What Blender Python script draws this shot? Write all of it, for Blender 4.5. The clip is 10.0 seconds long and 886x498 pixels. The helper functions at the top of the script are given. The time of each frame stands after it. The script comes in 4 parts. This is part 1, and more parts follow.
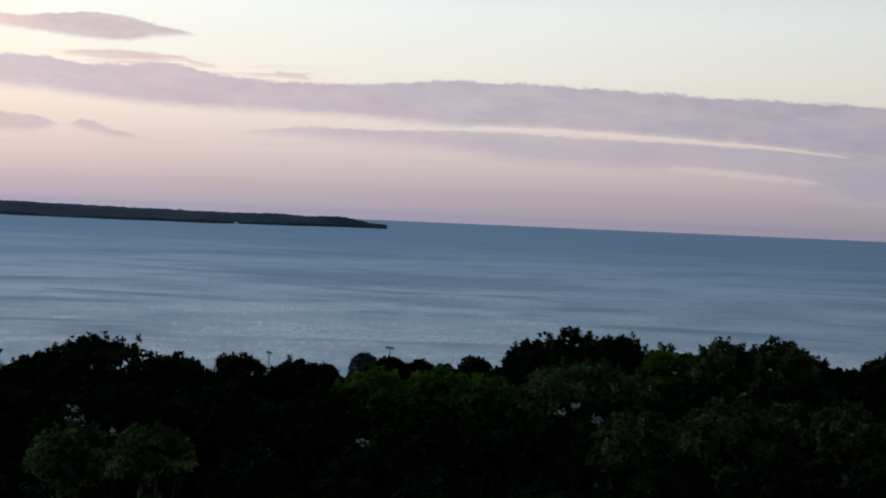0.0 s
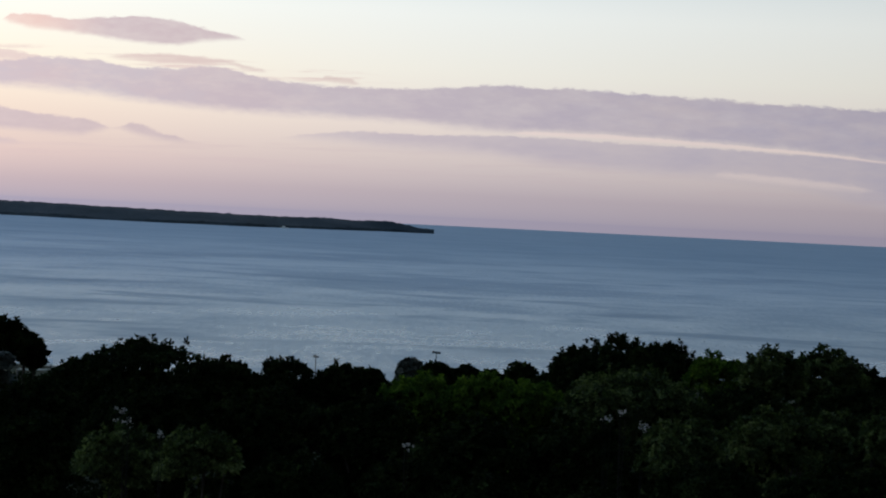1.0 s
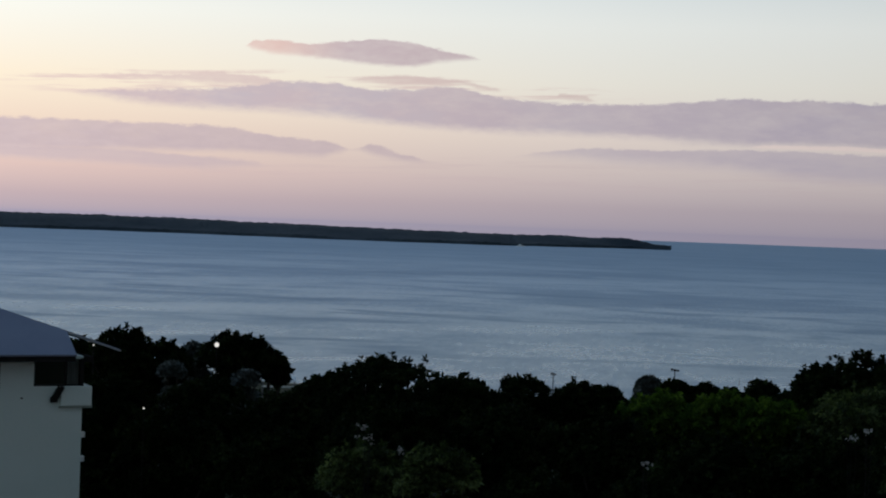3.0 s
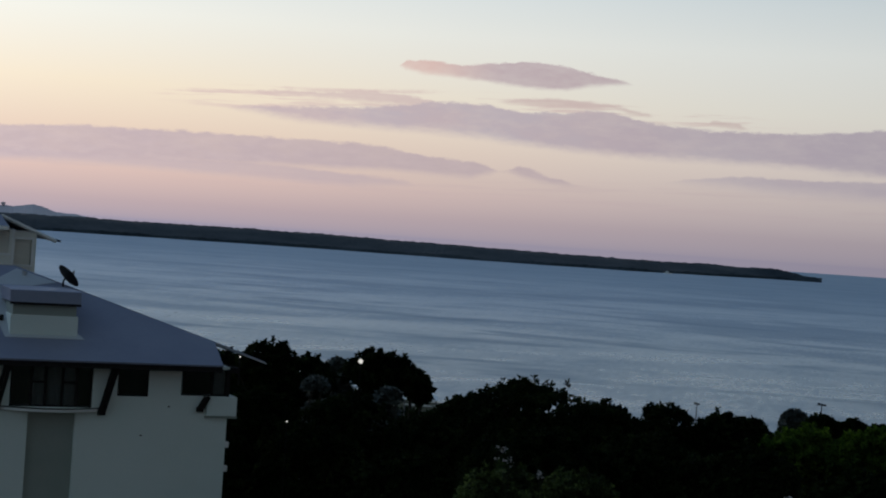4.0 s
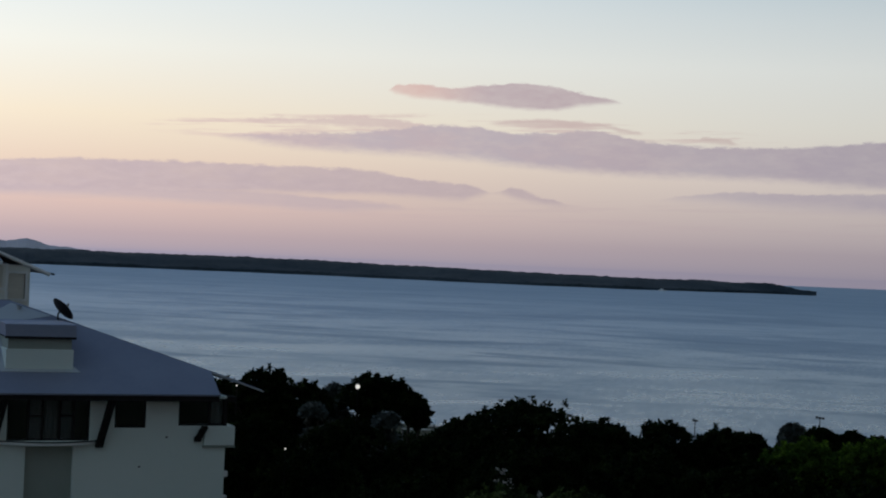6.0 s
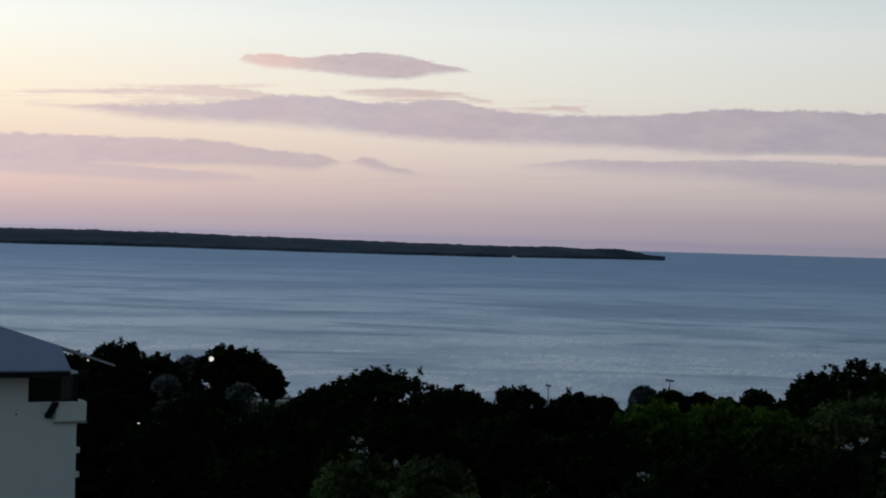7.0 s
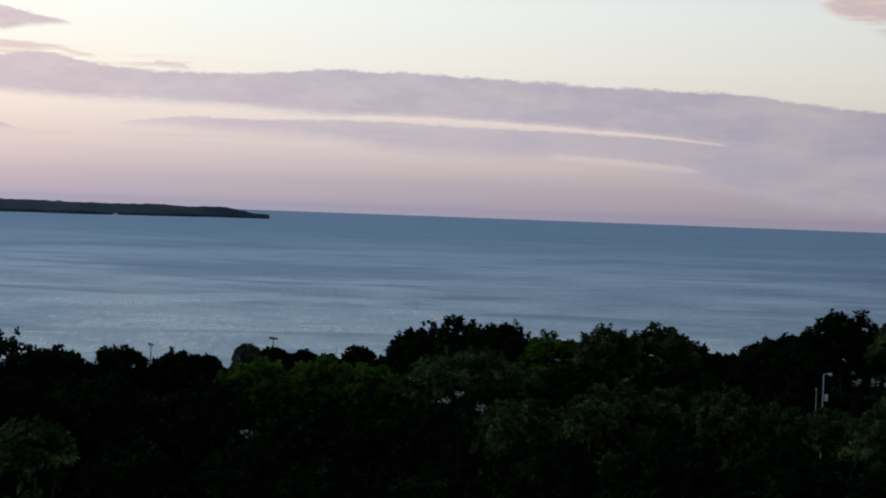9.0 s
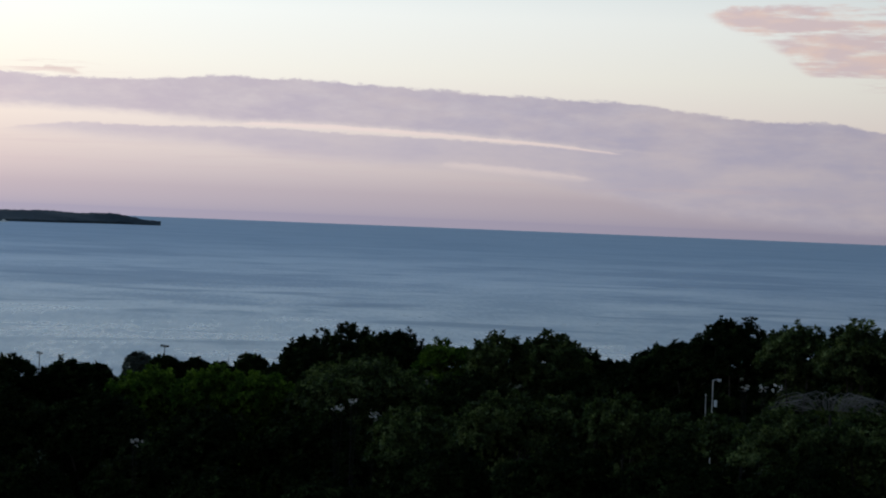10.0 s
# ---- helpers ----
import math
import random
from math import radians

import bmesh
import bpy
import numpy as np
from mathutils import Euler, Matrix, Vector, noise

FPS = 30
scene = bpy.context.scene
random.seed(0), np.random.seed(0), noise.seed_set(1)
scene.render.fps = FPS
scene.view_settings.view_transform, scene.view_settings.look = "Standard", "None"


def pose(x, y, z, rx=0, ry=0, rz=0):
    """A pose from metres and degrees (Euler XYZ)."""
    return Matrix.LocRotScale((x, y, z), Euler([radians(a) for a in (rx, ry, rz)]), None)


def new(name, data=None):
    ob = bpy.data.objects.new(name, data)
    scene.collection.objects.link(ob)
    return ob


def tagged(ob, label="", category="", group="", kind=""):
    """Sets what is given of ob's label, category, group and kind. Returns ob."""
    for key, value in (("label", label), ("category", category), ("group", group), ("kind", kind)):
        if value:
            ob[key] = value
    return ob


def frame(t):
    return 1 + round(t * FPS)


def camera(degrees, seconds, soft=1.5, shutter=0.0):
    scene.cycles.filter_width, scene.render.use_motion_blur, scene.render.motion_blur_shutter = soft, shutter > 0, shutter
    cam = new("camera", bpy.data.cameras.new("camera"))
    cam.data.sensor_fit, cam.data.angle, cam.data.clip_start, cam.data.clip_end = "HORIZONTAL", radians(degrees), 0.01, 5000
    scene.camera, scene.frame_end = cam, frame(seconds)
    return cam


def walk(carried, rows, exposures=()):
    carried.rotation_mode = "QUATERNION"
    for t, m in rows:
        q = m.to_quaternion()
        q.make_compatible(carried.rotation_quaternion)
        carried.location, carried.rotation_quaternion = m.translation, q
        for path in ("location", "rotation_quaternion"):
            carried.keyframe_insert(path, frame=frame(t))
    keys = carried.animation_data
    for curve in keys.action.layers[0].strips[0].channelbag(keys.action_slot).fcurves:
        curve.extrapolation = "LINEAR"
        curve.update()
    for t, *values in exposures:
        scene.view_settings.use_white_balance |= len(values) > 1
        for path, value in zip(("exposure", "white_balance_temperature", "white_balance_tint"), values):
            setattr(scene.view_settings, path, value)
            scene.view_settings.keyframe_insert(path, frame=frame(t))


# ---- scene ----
# ---- camera: a hand-held pan from a high balcony, 25 m above the sea ----
EYE = 25.0
cam = camera(30.0, 10.0, soft=2.0)
ROWS = [  # seconds, yaw, pitch, roll
    (0.0, 0.0, -1.202, -2.459),
    (0.5, 0.332, -1.076, -2.582),
    (1.0, 1.636, -1.105, -2.758),
    (1.2, 2.6, -1.142, -2.829),
    (1.3, 3.25, -1.161, -2.864),
    (1.5, 4.747, -1.198, -2.935),
    (1.7, 5.38, -1.15, -2.734),
    (2.0, 6.421, -1.079, -2.433),
    (3.3, 11.7, -0.701, -2.564),
    (3.5, 13.241, -0.595, -3.096),
    (4.0, 14.89, -0.331, -3.868),
    (4.5, 16.272, -0.083, -4.233),
    (5.0, 17.192, 0.109, -3.64),
    (5.1, 16.72, 0.132, -3.42),
    (5.2, 16.602, 0.155, -3.194),
    (6.3, 12.581, 0.484, -1.936),
    (6.4, 11.6, 0.213, -1.941),
    (6.5, 11.166, -0.061, -1.945),
    (6.7, 10.68, -0.199, -1.805),
    (6.9, 10.08, -0.338, -1.666),
    (7.0, 9.59, -0.407, -1.596),
    (7.1, 8.25, -0.523, -1.488),
    (7.2, 7.03, -0.638, -1.381),
    (7.3, 5.78, -0.755, -1.273),
    (7.4, 5.36, -0.87, -1.166),
    (7.5, 4.899, -0.984, -1.058),
    (7.7, 4.05, -1.042, -1.139),
    (7.8, 3.62, -1.072, -1.18),
    (7.9, 2.37, -1.091, -1.25),
    (8.0, 1.49, -1.115, -1.321),
    (8.2, -0.55, -1.16, -1.333),
    (8.3, -1.22, -1.184, -1.339),
    (8.5, -2.183, -1.239, -1.341),
    (8.7, -2.98, -1.296, -1.623),
    (9.0, -4.06, -1.416, -2.097),
    (9.2, -4.85, -1.383, -2.024),
    (9.5, -5.712, -1.357, -1.914),
    (9.8, -6.9, -1.159, -2.111),
    (10.0, -7.751, -1.027, -2.242),
]
walk(cam, [(t, pose(0, 0, EYE, 90 + pitch, roll, yaw)) for t, yaw, pitch, roll in ROWS],
     exposures=[(t, round(-0.016 * yaw - 0.14 * max(0.0, min(1.0, (yaw - 6) / 7)), 3)) for t, yaw, pitch, roll in ROWS])


# ---- world: the sky just after sunset, with its cloud bands ----
def lin(r, g, b):
    return tuple(((c / 255 + 0.055) / 1.055) ** 2.4 if c > 10 else c / 255 / 12.92 for c in (r, g, b)) + (1.0,)


class Nodes:
    """Short hand for building a node tree."""

    def __init__(self, tree):
        self.tree = tree
        tree.nodes.clear()

    def put(self, kind, *inputs, **settings):
        n = self.tree.nodes.new(kind)
        for key, value in settings.items():
            setattr(n, key, value)
        for k, v in enumerate(inputs):
            if v is not None:
                self.give(n.inputs[k], v)
        return n

    def give(self, socket, v):
        if isinstance(v, bpy.types.NodeSocket):
            self.tree.links.new(v, socket)
        else:
            socket.default_value = v

    def math(self, op, a, b=0.0, c=None, clamp=False):
        n = self.put("ShaderNodeMath", a, b, c, operation=op, use_clamp=clamp)
        return n.outputs[0]

    def range(self, v, a, b, c=0.0, d=1.0, smooth=True):
        n = self.put("ShaderNodeMapRange", v, a, b, c, d, interpolation_type="SMOOTHSTEP" if smooth else "LINEAR")
        return n.outputs[0]

    def ramp(self, v, stops, mode="LINEAR"):
        n = self.put("ShaderNodeValToRGB", v)
        n.color_ramp.interpolation = mode
        e = n.color_ramp.elements
        while len(e) < len(stops):
            e.new(0.5)
        for item, (p, c) in zip(e, stops):
            item.position, item.color = p, c if len(c) == 4 else (*c, 1)
        return n.outputs[0]

    def mix(self, f, a, b, blend="MIX"):
        n = self.tree.nodes.new("ShaderNodeMix")
        n.data_type, n.blend_type = "RGBA", blend
        self.give(n.inputs[0], f)
        self.give(n.inputs[6], a)
        self.give(n.inputs[7], b)
        return n.outputs[2]

    def noise(self, vec, scale, detail=4.0, rough=0.55, dist=0.0):
        n = self.tree.nodes.new("ShaderNodeTexNoise")
        if vec is not None:
            self.give(n.inputs["Vector"], vec)
        n.inputs["Scale"].default_value, n.inputs["Detail"].default_value = scale, detail
        n.inputs["Roughness"].default_value, n.inputs["Distortion"].default_value = rough, dist
        return n.outputs[0]

    def vec(self, x, y, z):
        return self.put("ShaderNodeCombineXYZ", x, y, z).outputs[0]


def make_sky():
    world = bpy.data.worlds.new("dusk_sky")
    scene.world = world
    world.use_nodes = True
    n = Nodes(world.node_tree)
    way = n.put("ShaderNodeTexCoord").outputs["Generated"]
    sep = n.put("ShaderNodeSeparateXYZ", way).outputs
    az = n.math("MULTIPLY", n.math("ARCTAN2", n.math("MULTIPLY", sep[0], -1.0), sep[1]), 57.29578)
    el = n.math("MULTIPLY", n.math("ARCSINE", sep[2]), 57.29578)
    up = n.math("POWER", n.math("DIVIDE", n.math("MAXIMUM", el, 0.0), 90.0, clamp=True), 0.5)

    def p(degrees):
        return (max(degrees, 0) / 90) ** 0.5
    west = n.ramp(up, [(0, lin(160, 152, 170)), (p(0.6), lin(189, 168, 172)), (p(1.6), lin(217, 189, 181)), (p(3), lin(232, 209, 190)),
                       (p(4.6), lin(243, 228, 205)), (p(7), lin(240, 239, 230)), (p(10), lin(220, 231, 236)), (p(22), lin(150, 178, 208)),
                       (p(45), lin(84, 116, 160)), (1, lin(62, 88, 126))])
    north = n.ramp(up, [(0, lin(162, 153, 171)), (p(0.8), lin(184, 170, 178)), (p(2), lin(213, 198, 196)), (p(3.4), lin(234, 220, 213)),
                        (p(5), lin(241, 236, 227)), (p(7), lin(241, 242, 239)), (p(8.6), lin(226, 233, 236)), (p(10), lin(208, 222, 231)), (p(22), lin(152, 180, 210)),
                        (p(45), lin(84, 116, 160)), (1, lin(62, 88, 126))])
    base = n.mix(n.range(az, -4.0, 28.0), north, west)
    # the eastern sky, away from the sunset, is dusk blue and dimmer
    toward = n.math("ADD", n.math("MULTIPLY", sep[0], -math.sin(radians(30))), n.math("MULTIPLY", sep[1], math.cos(radians(30))))
    base = n.mix(n.range(toward, 0.72, -0.5), base, lin(106, 125, 138))

    # domain for the ragged cloud edges, drawn out along the horizon
    dom = n.vec(n.math("MULTIPLY", az, 0.45), n.math("MULTIPLY", el, 1.5), 0.0)
    rag = n.math("SUBTRACT", n.noise(dom, 1.0, 6.0, 0.62), 0.5)
    fine = n.math("SUBTRACT", n.noise(n.vec(n.math("MULTIPLY", az, 1.3), n.math("MULTIPLY", el, 3.6), 2.0), 1.0, 6.0, 0.62), 0.5)
    puff = n.math("SUBTRACT", n.noise(n.vec(n.math("MULTIPLY", az, 2.6), n.math("MULTIPLY", el, 5.5), 4.0), 1.0, 5.0, 0.6), 0.5)
    edge = n.math("ADD", n.math("ADD", n.math("MULTIPLY", rag, 0.5), n.math("MULTIPLY", fine, 0.45)), n.math("MULTIPLY", puff, 0.5))
    u = n.math("DIVIDE", n.math("ADD", az, 40.0), 80.0, clamp=True)

    def band(stops, soft_top, soft_low, amount=1.0, ragged=1.0):
        """A cloud band: stops of azimuth, top and base in degrees."""
        c = n.ramp(u, [((a + 40) / 80, ((t + 0.35 * soft_top) / 10, (b - 0.25 * soft_low) / 10, 0, 1)) for a, t, b in sorted(stops)])
        s = n.put("ShaderNodeSeparateColor", c).outputs
        e = n.math("ADD", el, n.math("MULTIPLY", edge, ragged))
        top = n.range(n.math("SUBTRACT", n.math("MULTIPLY", s[0], 10.0), e), -soft_top * 0.3, soft_top)
        low = n.range(n.math("SUBTRACT", n.math("ADD", el, n.math("MULTIPLY", edge, ragged * 0.5)), n.math("MULTIPLY", s[1], 10.0)), -soft_low * 0.5, soft_low)
        body = n.math("ADD", 1.03, n.math("ADD", n.math("MULTIPLY", rag, 0.7), n.math("MULTIPLY", fine, 0.5)))
        return n.math("MULTIPLY", n.math("MULTIPLY", n.math("MULTIPLY", top, low), body), amount, clamp=True)
    main = band([(-40, 2.0, 1.0), (-30, 2.8, 1.4), (-22.6, 3.42, 1.7), (-21.3, 3.68, 1.8), (-17.6, 3.8, 2.16), (-13.8, 4.25, 2.5), (-9.7, 4.36, 2.86), (-5.9, 4.5, 3.02), (-3.2, 4.6, 3.08),
                 (-0.4, 4.66, 3.1), (1.6, 4.46, 3.15), (2.8, 4.34, 3.26), (6.5, 4.34, 3.32), (8.1, 4.44, 3.31), (9.2, 4.72, 3.33), (10.3, 4.7, 3.36), (10.9, 4.6, 3.4), (12.6, 4.58, 3.55),
                 (13.4, 4.72, 3.6), (15.3, 4.74, 3.7), (16.3, 4.6, 3.72), (18.2, 4.32, 3.75), (20.2, 4.2, 3.83), (22.2, 4.1, 4.06), (23.5, 3.8, 4.3)],
                0.1, 0.3, 0.92, 0.5)
    strand = band([(15, 4.6, 4.75), (16, 4.86, 4.56), (18, 4.92, 4.57), (18.7, 4.8, 4.58), (20.2, 4.78, 4.6), (21.6, 4.68, 4.6), (23, 4.4, 4.8)], 0.1, 0.16, 0.7, 0.5)
    lower = band([(-40, 1.5, 0.0), (-22, 2.3, 0.1), (-16, 2.5, 0.5), (-12.5, 2.6, 1.2), (-10, 2.7, 1.7), (-6.6, 2.78, 1.85), (-2, 2.9, 2.02), (0, 2.88, 2.28), (2.6, 2.8, 2.36),
                  (4.6, 2.82, 2.42), (6.6, 2.62, 2.56), (8, 2.3, 2.7)], 0.08, 0.4, 0.8, 0.35)
    left = band([(40, 2.3, 1.6), (31.5, 2.7, 1.78), (29.6, 2.86, 1.86), (27.7, 3.02, 1.95), (23.9, 3.1, 2.08), (20.8, 3.1, 2.2), (18.1, 3.12, 2.27), (16.5, 2.98, 2.27), (15.2, 2.8, 2.22),
                 (14.1, 2.74, 2.22), (13.5, 2.64, 2.36), (13.0, 2.4, 2.55), (12.8, 2.5, 2.5), (12.5, 2.66, 2.42), (12.1, 2.66, 2.28), (11.6, 2.42, 2.22), (11.0, 2.32, 2.15), (10.2, 2.1, 2.2)], 0.1, 0.2, 0.85, 0.4)
    under = band([(40, 1.9, 1.6), (31.5, 2.1, 1.72), (27.7, 2.1, 1.8), (23.9, 2.14, 1.74), (21.2, 2.18, 1.7), (19.6, 2.14, 1.66), (18, 2.04, 1.64), (16.2, 1.9, 1.84), (15.4, 1.6, 2.0)], 0.12, 0.22, 0.95, 0.3)
    small = band([(17.0, 5.7, 6.0), (16.6, 6.05, 5.8), (15.8, 6.16, 5.66), (15.2, 6.1, 5.64), (14.6, 6.04, 5.64), (13.9, 6.12, 5.6), (13.4, 6.2, 5.54), (12.3, 6.32, 5.44), (11.5, 6.24, 5.42), (10.9, 6.16, 5.44),
                  (10.4, 6.06, 5.58), (9.7, 5.94, 5.66), (8.9, 5.8, 5.72), (8.3, 5.5, 5.9)], 0.07, 0.16, 0.9, 0.4)
    wisp = band([(14.0, 4.7, 5.0), (12.9, 4.98, 4.84), (11.4, 5.12, 4.82), (10.1, 5.06, 4.82), (9.2, 4.98, 4.9), (8.8, 4.9, 4.74), (8.0, 4.76, 4.68), (7.6, 4.5, 4.8),
                 (6.4, 4.3, 4.7), (5.9, 4.66, 4.5), (5.0, 4.58, 4.42), (4.4, 4.3, 4.5)], 0.09, 0.12, 0.65, 0.35)
    high = band([(-40, 9.5, 4.6), (-26, 8.6, 4.6), (-22.5, 8.0, 4.8), (-20.2, 7.75, 5.2), (-18.8, 7.6, 6.3), (-17.2, 7.5, 7.0), (-16, 7.0, 7.6)], 0.2, 0.3, 1.0, 0.7)
    gaps = n.range(n.noise(n.vec(n.math("MULTIPLY", az, 0.2), n.math("MULTIPLY", el, 1.5), 3.0), 1.0, 5.0, 0.62), 0.4, 0.54)
    high = n.math("MULTIPLY", high, gaps)
    mauve = n.mix(n.range(az, -16.0, 22.0), lin(177, 170, 188), lin(203, 184, 187))
    tone = n.mix(n.range(n.math("ADD", n.noise(dom, 0.6, 4.0), n.math("MULTIPLY", fine, 0.3)), 0.3, 0.75), mauve, lin(196, 184, 191))
    out = n.mix(lower, base, tone)
    out = n.mix(under, out, lin(203, 183, 184))
    out = n.mix(left, out, n.mix(n.range(fine, -0.2, 0.25), lin(192, 174, 180), lin(203, 184, 186)))
    out = n.mix(strand, out, lin(212, 189, 188))
    thread = n.range(n.noise(n.vec(n.math("MULTIPLY", az, 0.22), n.math("MULTIPLY", n.math("SUBTRACT", el, n.math("MULTIPLY", az, -0.03)), 4.5), 6.0), 1.0, 4.0, 0.6), 0.48, 0.62)
    fray = band([(26, 4.2, 4.4), (22.5, 4.75, 4.0), (18, 5.0, 3.9), (12, 5.1, 4.2), (7, 4.95, 4.3), (4, 4.7, 4.5), (2, 4.3, 4.6)], 0.2, 0.3, 0.7, 0.4)
    low_thread = band([(30, 1.9, 1.6), (18, 2.0, 1.4), (8, 2.3, 1.4), (-2, 2.2, 1.3), (-10, 1.6, 1.0)], 0.3, 0.3, 0.15, 0.4)
    out = n.mix(n.math("MULTIPLY", low_thread, thread), out, lin(196, 174, 180))
    out = n.mix(n.math("MULTIPLY", fray, thread), out, lin(218, 194, 190))
    out = n.mix(main, out, tone)
    rim = band([(1.5, 2.7, 3.2), (-1, 3.08, 2.98), (-4, 3.1, 2.96), (-7, 2.98, 2.86), (-9.7, 2.84, 2.74), (-11.2, 2.76, 2.66), (-13.6, 2.52, 2.46), (-15, 2.2, 2.6)], 0.05, 0.06, 0.62, 0.16)
    pale = band([(-6.6, 1.6, 2.0), (-8, 1.98, 1.82), (-10, 1.9, 1.66), (-12.4, 1.68, 1.52), (-14, 1.3, 1.7)], 0.12, 0.16, 0.55, 0.3)
    out = n.mix(pale, out, lin(226, 208, 204))
    out = n.mix(rim, out, lin(240, 218, 212))
    out = n.mix(wisp, out, lin(212, 190, 186))
    out = n.mix(small, out, n.mix(n.range(az, 13.0, 16.0), lin(200, 182, 186), lin(226, 196, 188)))
    out = n.mix(high, out, n.mix(n.range(n.noise(dom, 1.3, 3.0), 0.4, 0.62), lin(220, 200, 202), lin(232, 206, 199)))
    # the sky brightens steadily toward the sunset
    glow = n.math("POWER", 1.0111, n.math("MINIMUM", n.math("MAXIMUM", az, -40.0), 40.0))
    out = n.mix(1.0, out, n.mix(n.range(az, 0.0, 24.0), (0.974, 1.0, 1.002, 1), (0.994, 1.0, 1.004, 1)), "MULTIPLY")
    bg = n.put("ShaderNodeBackground", out, glow)
    n.put("ShaderNodeOutputWorld", bg.outputs[0])


make_sky()


# ---- materials ----
def material(name, a, b, scale=1.0, rough=0.7, metal=0.0, bump=0.3, fine=12.0, spec=0.5, island=0.0, stretch=(1, 1, 1), coords="Object", low=0.33, high=0.67, through_light=0.0):
    """Two colours mixed by noise at two scales, with a fine relief."""
    m = bpy.data.materials.new(name)
    m.use_nodes = True
    n = Nodes(m.node_tree)
    co = n.put("ShaderNodeTexCoord").outputs[coords]
    co = n.put("ShaderNodeMapping", co, None, None, stretch).outputs[0]
    big, small = n.noise(co, scale, 3.0), n.noise(co, scale * fine, 5.0, 0.65)
    f = n.math("ADD", n.math("MULTIPLY", big, 0.65), n.math("MULTIPLY", small, 0.35))
    col = n.mix(n.range(f, low, high), (*a, 1), (*b, 1))
    if island:
        rnd = n.put("ShaderNodeNewGeometry").outputs["Random Per Island"]
        col = n.mix(1.0, col, n.ramp(rnd, [(0, (1 - island,) * 3), (1, (1 + island,) * 3)]), "MULTIPLY")
    pb = n.put("ShaderNodeBsdfPrincipled")
    n.give(pb.inputs["Base Color"], col)
    n.give(pb.inputs["Roughness"], n.range(small, 0.2, 0.8, rough * 0.85, min(1, rough * 1.15), smooth=False))
    pb.inputs["Metallic"].default_value = metal
    pb.inputs["Specular IOR Level"].default_value = spec
    if bump:
        bp = n.put("ShaderNodeBump")
        bp.inputs["Strength"].default_value, bp.inputs["Distance"].default_value = bump, 0.02
        n.give(bp.inputs["Height"], small)
        n.give(pb.inputs["Normal"], bp.outputs[0])
    out = pb.outputs[0]
    if through_light:
        thin = n.put("ShaderNodeBsdfTranslucent", n.mix(1.0, col, (1.6, 1.8, 1.0, 1), "MULTIPLY")).outputs[0]
        out = n.put("ShaderNodeMixShader", through_light, out, thin).outputs[0]
    n.put("ShaderNodeOutputMaterial", out)
    return m


def sea_material():
    m = bpy.data.materials.new("sea_water")
    m.use_nodes = True
    n = Nodes(m.node_tree)
    co = n.put("ShaderNodeTexCoord").outputs["Object"]
    def lay(x, y, detail, rough, dist=0.0):
        return n.noise(n.put("ShaderNodeMapping", co, None, None, (x, y, 1)).outputs[0], 1.0, detail, rough, dist)
    swell = lay(0.05, 0.03, 6.0, 0.65)
    chop = lay(0.7, 0.3, 7.0, 0.72)
    gust = lay(0.006, 0.009, 10.0, 0.6, 0.3)
    grain = lay(0.7, 0.13, 7.0, 0.75)
    far = n.range(n.put("ShaderNodeSeparateXYZ", co).outputs[1], 220.0, 1500.0, smooth=False)
    patch = lay(0.035, 0.03, 8.0, 0.66, 0.5)
    mixed = n.math("ADD", n.math("MULTIPLY", gust, 0.45), n.math("MULTIPLY", patch, 0.25))
    slick = n.range(n.math("ADD", mixed, n.math("MULTIPLY", grain, 0.3)), 0.42, 0.56)
    slick = n.math("ADD", n.math("MULTIPLY", slick, n.range(far, 0.0, 1.0, 1.0, 0.3, smooth=False)), n.range(far, 0.0, 1.0, 0.0, 0.3, smooth=False))
    # long narrow lanes of darker, ruffled water
    lane = n.range(n.math("ADD", n.math("MULTIPLY", lay(0.015, 0.03, 5.0, 0.55, 0.5), 0.8), n.math("MULTIPLY", grain, 0.2)), 0.53, 0.62)
    lane = n.math("MULTIPLY", lane, n.range(far, 0.0, 0.55, 1.0, 0.25, smooth=False))
    slick = n.math("MULTIPLY", slick, n.range(lane, 0.0, 1.0, 1.0, 0.1, smooth=False))
    bp = n.put("ShaderNodeBump")
    bp.inputs["Strength"].default_value, bp.inputs["Distance"].default_value = 1.0, 1.0
    n.give(bp.inputs["Height"], n.math("ADD", n.math("MULTIPLY", swell, 0.5), n.math("MULTIPLY", chop, 0.45)))
    deep = n.put("ShaderNodeBsdfDiffuse", n.mix(slick, (0.02, 0.09, 0.16, 1), (0.045, 0.14, 0.21, 1)))
    # wind-roughened offshore, smoother in the lee of the bay
    rough = n.math("ADD", n.range(far, 0.0, 1.0, 0.25, 0.48, smooth=False), n.range(slick, 0.0, 1.0, 0.1, -0.02, smooth=False))
    gloss = n.put("ShaderNodeBsdfGlossy", n.mix(n.range(far, 0.0, 0.4), (0.86, 0.91, 0.91, 1), (0.79, 0.86, 0.93, 1)), rough)
    for shader in (deep, gloss):
        n.give(shader.inputs["Normal"], bp.outputs[0])
    share = n.math("SUBTRACT", n.range(slick, 0.0, 1.0, 0.38, 0.5, smooth=False), n.math("MULTIPLY", lane, 0.07))
    n.put("ShaderNodeOutputMaterial", n.put("ShaderNodeMixShader", share, deep.outputs[0], gloss.outputs[0]).outputs[0])
    return m


